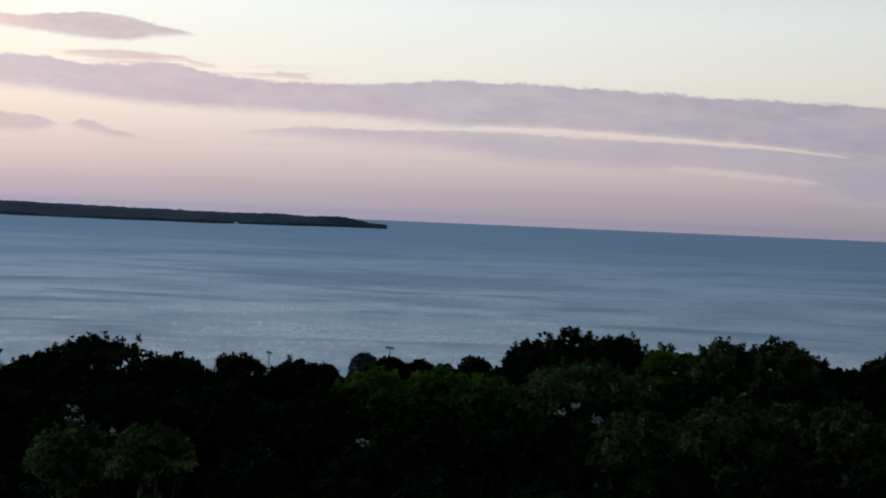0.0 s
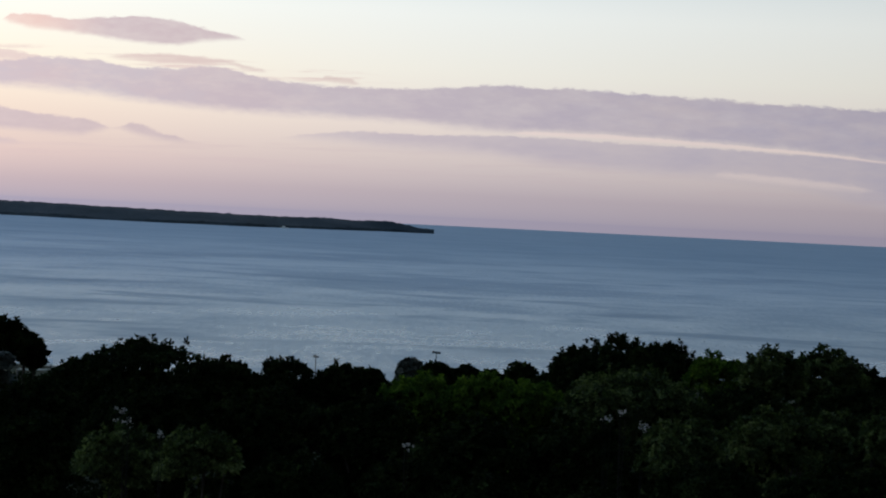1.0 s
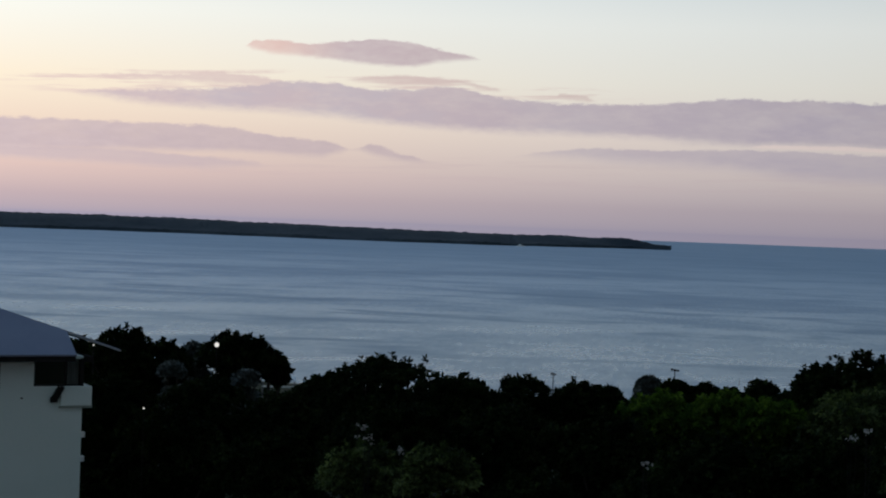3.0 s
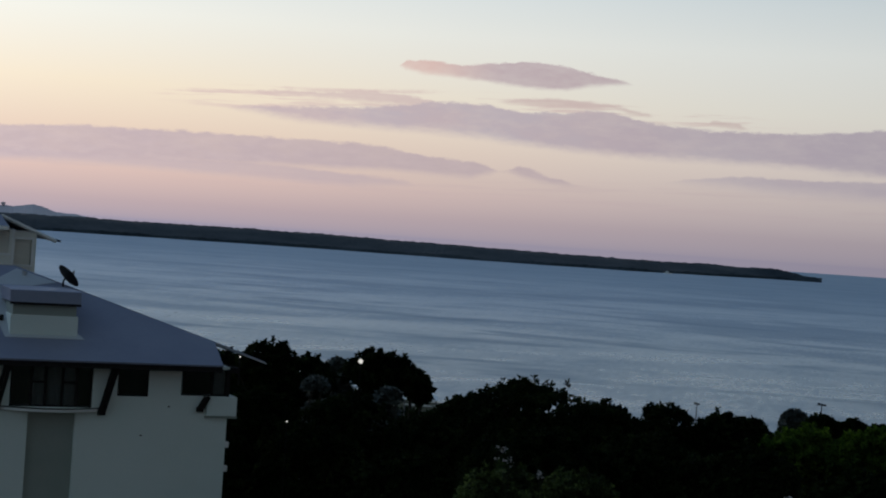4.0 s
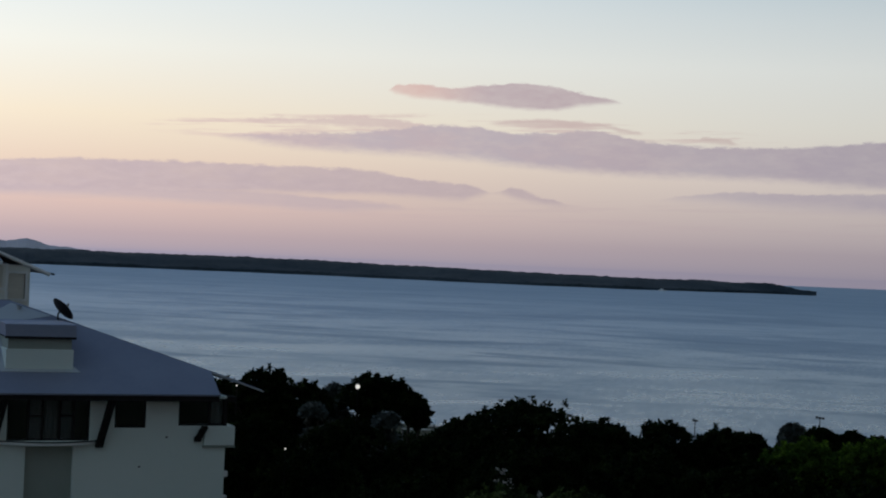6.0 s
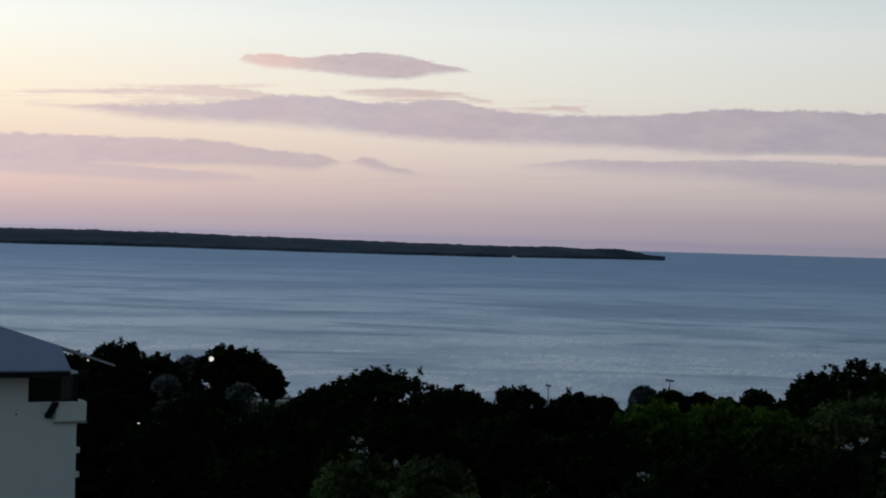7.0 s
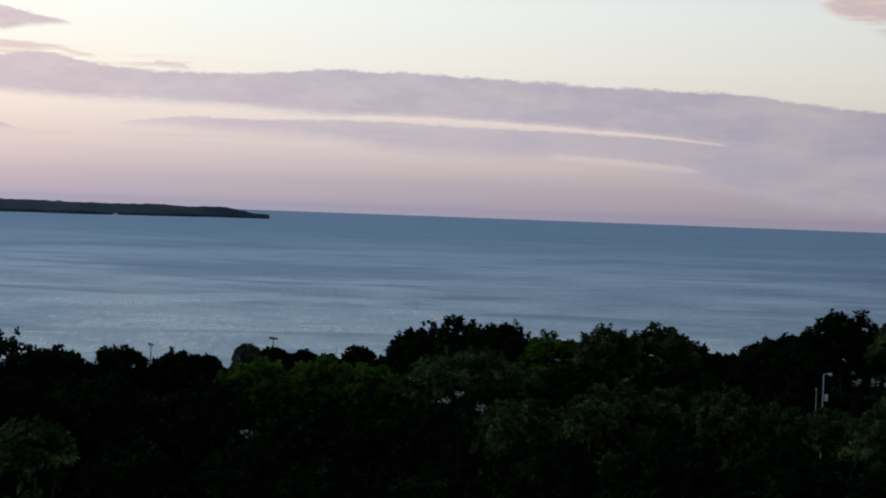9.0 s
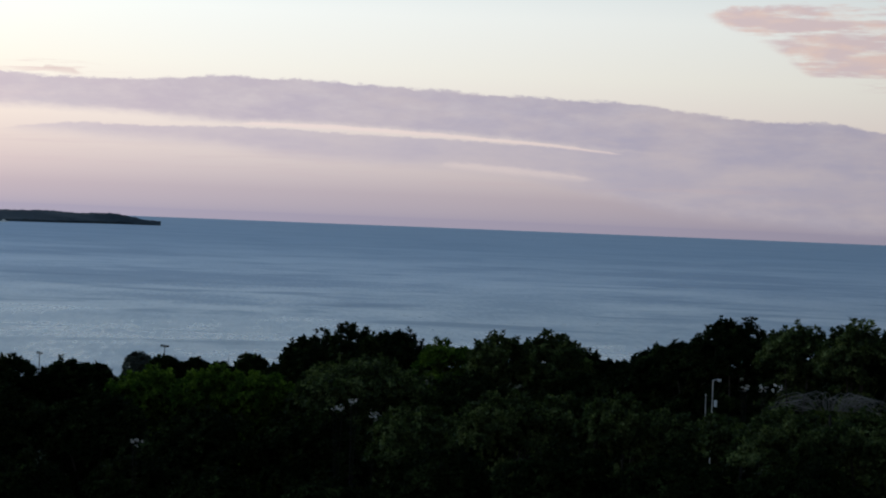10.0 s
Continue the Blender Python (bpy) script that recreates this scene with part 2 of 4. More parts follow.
def glass_material():
    m = bpy.data.materials.new("window_glass")
    m.use_nodes = True
    n = Nodes(m.node_tree)
    clear = n.put("ShaderNodeBsdfTransparent", (0.8, 0.84, 0.84, 1)).outputs[0]
    gloss = n.put("ShaderNodeBsdfGlossy", (1, 1, 1, 1), 0.03).outputs[0]
    fres = n.put("ShaderNodeFresnel", 1.5).outputs[0]
    n.put("ShaderNodeOutputMaterial", n.put("ShaderNodeMixShader", fres, clear, gloss).outputs[0])
    return m


def glow_material(name, colour, strength):
    m = bpy.data.materials.new(name)
    m.use_nodes = True
    n = Nodes(m.node_tree)
    n.put("ShaderNodeOutputMaterial", n.put("ShaderNodeEmission", (*colour, 1), strength).outputs[0])
    return m


M_SEA = sea_material()
M_GLASS = glass_material()
M_SOIL = material("leaf_litter_and_grass", (0.025, 0.03, 0.015), (0.05, 0.055, 0.03), 0.15, 1.0, spec=0.05)
M_SAND = material("beach_sand", (0.42, 0.37, 0.3), (0.55, 0.5, 0.42), 0.3, 0.9)
M_WALL = material("painted_render", (0.75, 0.82, 0.77), (0.8, 0.86, 0.82), 0.35, 0.85, bump=0.25, fine=30)
M_WALL2 = material("cream_weatherboard", (0.76, 0.75, 0.69), (0.83, 0.82, 0.76), 0.4, 0.8, bump=0.2, fine=20)
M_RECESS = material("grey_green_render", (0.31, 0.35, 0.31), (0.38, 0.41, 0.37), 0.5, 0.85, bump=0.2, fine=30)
M_ROOF = material("blue_grey_metal_roof", (0.21, 0.225, 0.305), (0.255, 0.27, 0.35), 0.4, 0.62, 0.0, 0.15, 18, spec=0.3)
M_ROOFP = material("pale_roof_flashing", (0.43, 0.45, 0.48), (0.52, 0.54, 0.56), 0.6, 0.6, 0.0, 0.15, 18)
M_TRIM = material("white_trim_paint", (0.8, 0.8, 0.78), (0.86, 0.86, 0.84), 0.8, 0.6, bump=0.1)
M_DARK = material("dark_stained_timber", (0.012, 0.011, 0.012), (0.025, 0.022, 0.022), 1.5, 0.7, spec=0.12, bump=0.3, stretch=(8, 8, 1))
# Eave shade is put into this dark colour; floor and posts share it.
M_SOFFIT = material("soffit_board_with_shade", (0.1, 0.1, 0.11), (0.14, 0.14, 0.15), 0.8, 0.8)
M_LOUVRE = material("taupe_louvre_blind", (0.68, 0.65, 0.57), (0.76, 0.72, 0.64), 1.2, 0.7, stretch=(0.5, 0.5, 14))
M_CURTAIN = material("grey_curtain", (0.62, 0.6, 0.62), (0.75, 0.72, 0.73), 1.4, 0.9, stretch=(9, 9, 0.6))
M_DISH = material("black_mesh_dish", (0.012, 0.013, 0.016), (0.02, 0.02, 0.024), 3.0, 0.6)
M_METAL = material("galvanised_steel", (0.4, 0.41, 0.42), (0.5, 0.51, 0.52), 2.0, 0.45, 0.6, 0.1)
M_BARK = material("grey_brown_bark", (0.02, 0.016, 0.012), (0.045, 0.037, 0.03), 1.5, 0.95, bump=0.8, stretch=(3, 3, 0.5))
M_CAP = material("weathered_brown_capping", (0.1, 0.075, 0.065), (0.26, 0.21, 0.19), 2.5, 0.9, bump=0.6)
M_TWIG = material("pale_grey_twig", (0.1, 0.09, 0.085), (0.16, 0.15, 0.14), 2.0, 0.9)
# Woodland green shifted to blue-grey, so distance haze sits in the colour.
M_ISLE = material("haze_blue_island_woodland", (0.034, 0.046, 0.056), (0.062, 0.074, 0.084), 0.012, 1.0, fine=14, bump=0, spec=0.05)
# Distance haze is put into this pale mauve; the far tower shares it.
M_HAZE_HILL = material("far_hills", (0.56, 0.5, 0.52), (0.66, 0.58, 0.59), 0.004, 1.0, fine=10, bump=0)
M_LAMP = glow_material("lit_lamp_glass", (1.0, 0.97, 0.9), 0.9)
LEAF = {
    # Clump-wide tone contrast in these leaves imitates lit tops above dark gaps.
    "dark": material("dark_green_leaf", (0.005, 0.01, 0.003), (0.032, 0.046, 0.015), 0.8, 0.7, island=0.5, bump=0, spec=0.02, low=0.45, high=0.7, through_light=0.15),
    "olive": material("olive_green_leaf", (0.018, 0.028, 0.009), (0.15, 0.18, 0.07), 0.7, 0.65, island=0.5, bump=0, spec=0.07, low=0.45, high=0.7, through_light=0.3),
    "bright": material("yellow_green_leaf", (0.02, 0.042, 0.007), (0.1, 0.15, 0.022), 0.7, 0.65, island=0.5, bump=0, spec=0.04, low=0.42, high=0.68, through_light=0.4),
    "grey": material("silvery_leaf", (0.05, 0.062, 0.054), (0.095, 0.11, 0.1), 0.5, 0.7, island=0.35, bump=0),
    # White of flowers, also used to paint bright gaps between the trees.
    "white_speck": material("white_flower_and_gap_light", (0.34, 0.32, 0.3), (0.55, 0.52, 0.48), 0.8, 0.8, island=0.3, bump=0),
}


# ---- building blocks ----
def mesh_of(name, bm, mat):
    me = bpy.data.meshes.new(name)
    bmesh.ops.recalc_face_normals(bm, faces=bm.faces)
    bm.to_mesh(me)
    bm.free()
    me.materials.append(mat)
    return me


def part(name, bm, mat, parent, label=""):
    ob = new(name, bm if isinstance(bm, bpy.types.Mesh) else mesh_of(name, bm, mat))
    ob.parent = parent
    return tagged(ob, label)


def empty(name, m, label, category, group="", kind=""):
    ob = new(name)
    ob.matrix_basis = m
    return tagged(ob, label, category, group, kind)


def box(bm, x0, x1, y0, y1, z0, z1, bevel=0.0):
    m = Matrix.LocRotScale(((x0 + x1) / 2, (y0 + y1) / 2, (z0 + z1) / 2), None, (abs(x1 - x0), abs(y1 - y0), abs(z1 - z0)))
    vs = bmesh.ops.create_cube(bm, size=1, matrix=m)["verts"]
    if bevel:
        es = list({e for v in vs for e in v.link_edges})
        bmesh.ops.bevel(bm, geom=es, offset=bevel, segments=1, affect="EDGES")
    return bm


def boxes(*dims, bevel=0.0):
    bm = bmesh.new()
    for d in dims:
        box(bm, *d, bevel=bevel)
    return bm


def tube(bm, points, radii, sides=7):
    """A tapered tube through points, closed at both ends."""
    rings = []
    pts = [Vector(q) for q in points]
    for k, (q, r) in enumerate(zip(pts, radii)):
        d = (pts[min(k + 1, len(pts) - 1)] - pts[max(k - 1, 0)]).normalized()
        a = d.orthogonal().normalized()
        b = d.cross(a)
        rings.append([bm.verts.new(q + r * (math.cos(w) * a + math.sin(w) * b)) for w in (2 * math.pi * i / sides for i in range(sides))])
    for r0, r1 in zip(rings, rings[1:]):
        for i in range(sides):
            bm.faces.new((r0[i], r0[(i + 1) % sides], r1[(i + 1) % sides], r1[i]))
    bm.faces.new(rings[0])
    bm.faces.new(rings[-1])
    return bm


def slab(bm, points, thick):
    """A sheet through points with its thickness straight down."""
    top = [bm.verts.new(q) for q in points]
    low = [bm.verts.new((q[0], q[1], q[2] - thick)) for q in points]
    bm.faces.new(top)
    bm.faces.new(list(reversed(low)))
    for i in range(len(top)):
        j = (i + 1) % len(top)
        bm.faces.new((top[i], low[i], low[j], top[j]))
    return bm


# ---- land, sea, island ----
def smooth(a, b, v):
    t = min(1, max(0, (v - a) / (b - a)))
    return t * t * (3 - 2 * t)


def shore(x):
    return 246 + 42 * smooth(25, 75, x) + 5 * math.sin(x / 23)


def ground_z(x, y):
    s = shore(x) - y
    if s < -1:
        return -0.6 - min(2.4, -s * 0.05)
    h = 0.25 + 0.06 * min(s, 20) + 7.0 * smooth(18, 150, s) + 2.0 * smooth(160, 260, s) if s > 0 else -0.6 + 0.85 * (s + 1)
    return h + 0.25 * noise.noise(Vector((x / 17, y / 17, 0))) * smooth(10, 40, s)


def build_land():
    xs = sorted({*np.linspace(-4500, -420, 14), *np.linspace(-400, -170, 20), *np.linspace(-160, 160, 81), *np.linspace(170, 400, 20), *np.linspace(420, 4500, 14)})
    ys = sorted({*np.linspace(-4500, -200, 14), *np.linspace(-180, 20, 15), *np.linspace(26, 200, 50), *np.linspace(203, 310, 55)})
    vs = [(x, y, ground_z(x, y)) for y in ys for x in xs]
    w = len(xs)
    fs = [(j * w + i, j * w + i + 1, (j + 1) * w + i + 1, (j + 1) * w + i) for j in range(len(ys) - 1) for i in range(w - 1)]
    me = bpy.data.meshes.new("ground")
    me.from_pydata(vs, [], fs)
    me.materials.append(M_SOIL)
    me.materials.append(M_SAND)
    for f in me.polygons:
        f.use_smooth = True
        x, y = f.center[0], f.center[1]
        f.material_index = 1 if shore(x) - y < 5 else 0
    tagged(new("ground", me), "dark wooded slope that falls to a sandy shore", "ground", kind="structure")


def build_sea():
    bm = bmesh.new()
    rings = [[bm.verts.new((r * math.cos(a), r * math.sin(a), 0)) for a in (2 * math.pi * i / 128 for i in range(128))] for r in (60, 250, 900, 2500, 4900)]
    for r0, r1 in zip(rings, rings[1:]):
        for i in range(128):
            bm.faces.new((r0[i], r0[(i + 1) % 128], r1[(i + 1) % 128], r1[i]))
    bm.faces.new(rings[0])
    tagged(new("water", mesh_of("water", bm, M_SEA)), "calm blue-grey sea with long dark ripple bands", "sea", kind="structure")


def at(az, d, z=0.0):
    a = radians(az)
    return Vector((-d * math.sin(a), d * math.cos(a), z))


def build_island():
    """A low wooded island in a polar grid about the shore's bay: azimuth along, distance across."""
    azs = np.arange(1.92, 42.0, 0.045)
    across = [0, 3, 8, 16, 30, 55, 90, 140, 220, 330, 420]
    vs, w = [], len(across)
    for a in azs:
        front = 2430 - 210 * smooth(2, 9, a) + 150 * smooth(12, 21, a) + 10 * math.sin(a * 2.1)
        width = 40 + 380 * smooth(1.9, 7, a)
        top = 7.5 + 7 * smooth(2.0, 4.0, a) + 3 * smooth(9, 14, a) + 3.5 * smooth(14, 21, a)
        for k, c in enumerate(across):
            d = front + c / 420 * width
            q = at(a, d)
            bump = 1.5 * noise.noise(Vector((q.x / 9, q.y / 9, 1))) + 2.2 * noise.noise(Vector((q.x / 60, q.y / 60, 4)))
            rise = smooth(-0.08, 0.46, c / 420)
            z = -0.4 if k in (0, w - 1) else (top * (0.14 + 0.86 * rise) + bump) * smooth(1.5, 1.96, a)
            vs.append((q.x, q.y, z))
    fs = [(i * w + k, i * w + k + 1, (i + 1) * w + k + 1, (i + 1) * w + k) for i in range(len(azs) - 1) for k in range(w - 1)]
    fs.append(tuple(range(w)))
    me = bpy.data.meshes.new("island")
    me.from_pydata(vs, [], fs)
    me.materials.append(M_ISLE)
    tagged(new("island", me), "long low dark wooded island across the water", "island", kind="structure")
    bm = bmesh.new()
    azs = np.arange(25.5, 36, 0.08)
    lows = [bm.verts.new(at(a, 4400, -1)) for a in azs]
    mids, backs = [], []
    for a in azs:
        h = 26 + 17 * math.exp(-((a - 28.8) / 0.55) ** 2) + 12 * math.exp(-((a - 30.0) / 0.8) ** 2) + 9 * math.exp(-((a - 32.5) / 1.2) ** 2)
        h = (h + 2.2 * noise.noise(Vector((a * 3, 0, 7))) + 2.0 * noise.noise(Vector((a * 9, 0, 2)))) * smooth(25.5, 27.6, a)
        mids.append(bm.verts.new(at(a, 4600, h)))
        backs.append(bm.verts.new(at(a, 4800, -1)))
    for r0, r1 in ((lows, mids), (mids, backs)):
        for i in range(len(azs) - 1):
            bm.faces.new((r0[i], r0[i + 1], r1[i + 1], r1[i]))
    tagged(new("far_hills", mesh_of("far_hills", bm, M_HAZE_HILL)), "grey-mauve hills beyond the island, haze in their colour", "hills", kind="structure")


build_land()
build_sea()
build_island()

# ---- the houses: their own axes, x along the front, y away from the viewer ----
TURN_H = pose(0, 0, 0, 0, 0, 37)


def pierced_wall(u0, u1, y0, y1, z0, z1, openings):
    """One wall with its openings cut through, as a single closed mesh."""
    us = sorted({u0, u1, *(q for o in openings for q in o[:2])})
    zs = sorted({z0, z1, *(q for o in openings for q in o[2:])})

    def solid(i, k):
        if not (0 <= i < len(us) - 1 and 0 <= k < len(zs) - 1):
            return False
        u, z = (us[i] + us[i + 1]) / 2, (zs[k] + zs[k + 1]) / 2
        return not any(o[0] < u < o[1] and o[2] < z < o[3] for o in openings)
    bm, made = bmesh.new(), {}

    def v(i, y, k):
        if (i, y, k) not in made:
            made[i, y, k] = bm.verts.new((us[i], y, zs[k]))
        return made[i, y, k]
    for i in range(len(us) - 1):
        for k in range(len(zs) - 1):
            if not solid(i, k):
                continue
            for y in (y0, y1):
                bm.faces.new((v(i, y, k), v(i + 1, y, k), v(i + 1, y, k + 1), v(i, y, k + 1)))
            for di, dk, (a, c), (e, f) in ((-1, 0, (i, k), (i, k + 1)), (1, 0, (i + 1, k), (i + 1, k + 1)), (0, -1, (i, k), (i + 1, k)), (0, 1, (i, k + 1), (i + 1, k + 1))):
                if not solid(i + di, k + dk):
                    bm.faces.new((v(a, y0, c), v(e, y0, f), v(e, y1, f), v(a, y1, c)))
    return bm


def window(parent, u0, u1, z0, z1, y, mullions=(), rails=(), frame_mat=None, curtain=None):
    fm = frame_mat or M_DARK
    w = part("window", boxes((u0, u0 + 0.06, y, y + 0.08, z0, z1), (u1 - 0.06, u1, y, y + 0.08, z0, z1),
                             (u0 + 0.06, u1 - 0.06, y, y + 0.08, z1 - 0.06, z1), (u0 + 0.06, u1 - 0.06, y, y + 0.08, z0, z0 + 0.06)), fm, parent)
    cuts = [u0 + 0.06, *mullions, u1 - 0.06]
    for m in mullions:
        part("mullion", boxes((m - 0.04, m + 0.04, y + 0.003, y + 0.077, z0 + 0.06, z1 - 0.06)), fm, w)
    for a, b in zip(cuts, cuts[1:]):
        part("pane", boxes((a + 0.01, b - 0.01, y + 0.03, y + 0.038, z0 + 0.061, z1 - 0.061)), M_GLASS, w).visible_shadow = False
    for a, b, z in rails:
        part("rail", boxes((a, b, y + 0.004, y + 0.07, z - 0.035, z + 0.035)), fm, w)
    for a, b in curtain or ():
        bm = bmesh.new()
        k = 14
        rows = [[bm.verts.new((a + (b - a) * i / k, y + 0.11 + 0.03 * math.cos(i * 2.4), z)) for i in range(k + 1)] for z in (z0 + 0.05, z1 - 0.1)]
        for i in range(k):
            bm.faces.new((rows[0][i], rows[0][i + 1], rows[1][i + 1], rows[1][i]))
        bmesh.ops.solidify(bm, geom=bm.faces[:], thickness=0.012)
        part("curtain", bm, M_CURTAIN, w)
    return w


def strut(parent, top, low, gap=0.075):
    bm = bmesh.new()
    for s in (-gap, gap):
        tube(bm, [(low[0] + s, low[1], low[2]), (top[0] + s, top[1], top[2])], [0.085, 0.085], 4)
    box(bm, low[0] - gap - 0.06, low[0] + gap + 0.06, low[1] - 0.06, low[1] + 0.1, low[2] - 0.1, low[2] + 0.08)
    part("eave_strut", bm, M_DARK, parent, "dark timber eave strut")


def roof_planes(parent, planes, mat, thick=0.06):
    for pts in planes:
        part("roof_plane", slab(bmesh.new(), pts, thick), mat, parent)


def build_front_house():
    base = 7.6
    h = empty("house", TURN_H, "white rendered house with a blue-grey hipped roof", "house")
    opens = [(6.13, 7.28, 18.5, 19.6), (8.2, 11.12, 18.06, 19.6), (12.02, 13.16, 18.52, 19.6), (14.37, 16.1, 18.6, 19.6), (8.88, 10.56, base, 17.85), (1.2, 2.35, 18.5, 19.6), (3.6, 4.75, 18.5, 19.6)]
    part("front_wall", pierced_wall(-5.4, 16.17, 60, 60.25, base, 19.7, opens), M_WALL, h)
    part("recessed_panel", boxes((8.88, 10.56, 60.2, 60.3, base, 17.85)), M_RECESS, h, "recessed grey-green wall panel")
    part("side_wall", boxes((15.92, 16.17, 60.252, 70.6, base, 19.7)), M_WALL, h)
    part("side_wall", boxes((-5.4, -5.15, 60.252, 70.6, base, 19.7)), M_WALL, h)
    part("back_wall", boxes((-5.15, 15.92, 70.35, 70.6, base, 19.7)), M_WALL, h)
    part("upper_floor", boxes((-5.1, 15.9, 60.31, 70.3, 16.6, 16.85)), M_SOFFIT, h)
    part("corner_parapet", boxes((15.34, 16.49, 59.86, 60.9, 17.88, 18.6), bevel=0.02), M_WALL, h)
    part("corner_post", boxes((16.08, 16.2, 59.985, 60.34, 18.6, 19.62)), M_DARK, h, "dark timber corner post")
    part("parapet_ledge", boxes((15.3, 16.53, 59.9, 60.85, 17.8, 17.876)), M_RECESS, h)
    for o in opens[:1] + opens[5:]:
        window(h, *o, 60.08, rails=[(o[0] + 0.06, o[1] - 0.06, 19.1)])
    window(h, *opens[1], 60.06, mullions=(8.95, 9.45, 10.05, 10.55), rails=[(8.99, 9.41, 18.95), (10.09, 10.51, 18.95)],
           curtain=[(8.98, 9.42), (9.55, 9.98), (10.1, 10.5)])
    window(h, *opens[2], 60.08)
    window(h, *opens[3], 60.08, mullions=(15.55,), curtain=[(15.62, 16.02)])
    # bowed ledge under the wide window
    bm = bmesh.new()
    edge = [(7.9 + 3.5 * i / 12, 59.98 - 0.55 * math.sin(math.pi * i / 12), 18.03) for i in range(13)]
    slab(bm, edge + [(11.4, 60.04, 18.03), (7.9, 60.04, 18.03)], 0.09)
    part("window_ledge", bm, M_TRIM, h, "bowed white window ledge")
    bm = bmesh.new()
    tube(bm, [(x, y - 0.01, z + 0.03) for x, y, z in edge], [0.025] * 13, 5)
    part("ledge_rail", bm, M_DARK, h)
    strut(h, (8.0, 59.35, 19.6), (7.72, 59.9, 17.95))
    strut(h, (11.78, 59.35, 19.6), (11.48, 59.9, 17.92))
    strut(h, (15.32, 59.75, 18.6), (15.1, 59.9, 18.12), 0.06)
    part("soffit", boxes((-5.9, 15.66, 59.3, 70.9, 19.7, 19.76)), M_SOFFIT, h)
    part("eave_beam", boxes((15.72, 16.6, 60.3, 70.8, 19.45, 19.66)), M_DARK, h)
    roof_planes(h, [
        [(-6, 59.2, 19.82), (15.7, 59.2, 19.82), (15.7, 60.73, 20.585), (8.8, 65.32, 22.88), (7.7, 65.32, 22.88), (-6, 60.12, 20.28)],
        [(15.7, 60.73, 20.585), (18, 61.7, 19.82), (18, 71.44, 19.82), (8.8, 65.32, 22.88)],
        [(18, 71.44, 19.82), (-8.4, 71.44, 19.82), (7.7, 65.32, 22.88), (8.8, 65.32, 22.88)],
        [(7.7, 65.32, 22.88), (-8.4, 71.44, 19.82), (-8.4, 60.6, 19.82), (-6, 60.12, 20.28)]], M_ROOF)
    part("fascia", boxes((-6, 15.7, 59.15, 59.19, 19.78, 19.83)), M_ROOF, h)
    # Gutter and the eave's shadow band, built as one dark strip.
    part("gutter_shade_board", boxes((-6, 15.68, 59.192, 59.28, 19.57, 19.755)), M_DARK, h)
    bm = bmesh.new()
    tube(bm, [(15.74, 60.73, 20.5), (18.05, 61.68, 19.74)], [0.03, 0.03], 5)
    part("barge_board", bm, M_ROOFP, h, "pale barge board")
    bm = bmesh.new()
    tube(bm, [(8.25, 65.32, 22.85), (8.8, 65.32, 22.85), (15.7, 60.73, 20.55)], [0.045, 0.045, 0.04], 5)
    part("hip_capping", bm, M_ROOF, h)

    def on(u, y, up=0.015):
        return (u, y, 19.82 + 0.5 * (y - 59.2) + up)
    part("flashing", slab(bmesh.new(), [on(7.98, 60.5), on(10.8, 60.5), on(10.55, 61.0), on(8.6, 61.0), on(8.6, 63.7), on(10.25, 64.25), on(8.85, 65.1), on(7.4, 63.7)], 0.012), M_ROOFP, h, "pale grey sheet flashing")
    # dormer box
    d = part("dormer", boxes((8.15, 10.56, 60.68, 63.4, 20.3, 21.28), bevel=0.015), M_WALL, h, "low white roof dormer with a sloping lid")
    part("louvre_band", boxes((8.22, 10.49, 60.74, 63.4, 21.282, 21.66)), M_RECESS, d)
    part("lid_edge", boxes((8.1, 10.62, 60.58, 60.7, 21.66, 21.74)), M_DARK, d)
    bm = bmesh.new()
    sect = [(60.56, 21.745), (60.72, 22.17), (60.9, 22.2), (63.9, 22.2), (63.9, 21.745)]
    ends = [[bm.verts.new((u, y, z)) for y, z in sect] for u in (8.1, 10.62)]
    for e in ends:
        bm.faces.new(e)
    for i in range(5):
        j = (i + 1) % 5
        bm.faces.new((ends[0][i], ends[0][j], ends[1][j], ends[1][i]))
    part("lid", bm, M_ROOF, d)
    for u in (7.72, 7.95):
        part("vent_cap", boxes((u - 0.07, u + 0.07, 61.5, 61.64, 20.95, 21.2), bevel=0.02), M_DARK, h)
    for u, y in ((7.5, 64.6), (7.8, 64.5), (9.1, 64.7)):
        bm = bmesh.new()
        tube(bm, [on(u, y, -0.1), on(u, y, 0.08), on(u + 0.02, y, 0.14)], [0.09, 0.09, 0.13], 8)
        part("roof_vent", bm, M_METAL, h)
    for u, z in ((12.98, 17.1), (13.95, 18.18)):
        part("wall_vent", boxes((u - 0.04, u + 0.04, 59.985, 60.02, z - 0.025, z + 0.025)), M_DARK, h)
    for z in (16.65, 15.75):
        part("wall_bracket", boxes((16.172, 16.4, 60.3, 60.45, z, z + 0.22), bevel=0.02), M_TRIM, h)
    # satellite dish on the hip
    dish = empty("satellite_dish", TURN_H @ pose(10.58, 64.02, 22.14), "dark satellite dish on the roof hip", "satellite dish")
    n = Vector((0.72, 0.25, 0.65)).normalized()
    turn = n.to_track_quat("Z", "Y").to_matrix().to_4x4()
    bm = bmesh.new()
    rings = []
    for k in range(6):
        r = 0.52 * k / 5
        rings.append([bm.verts.new((r * math.cos(a), r * math.sin(a), 0.13 * (k / 5) ** 2)) for a in (2 * math.pi * i / 24 for i in range(24))] if k else [bm.verts.new((0, 0, 0))] * 24)
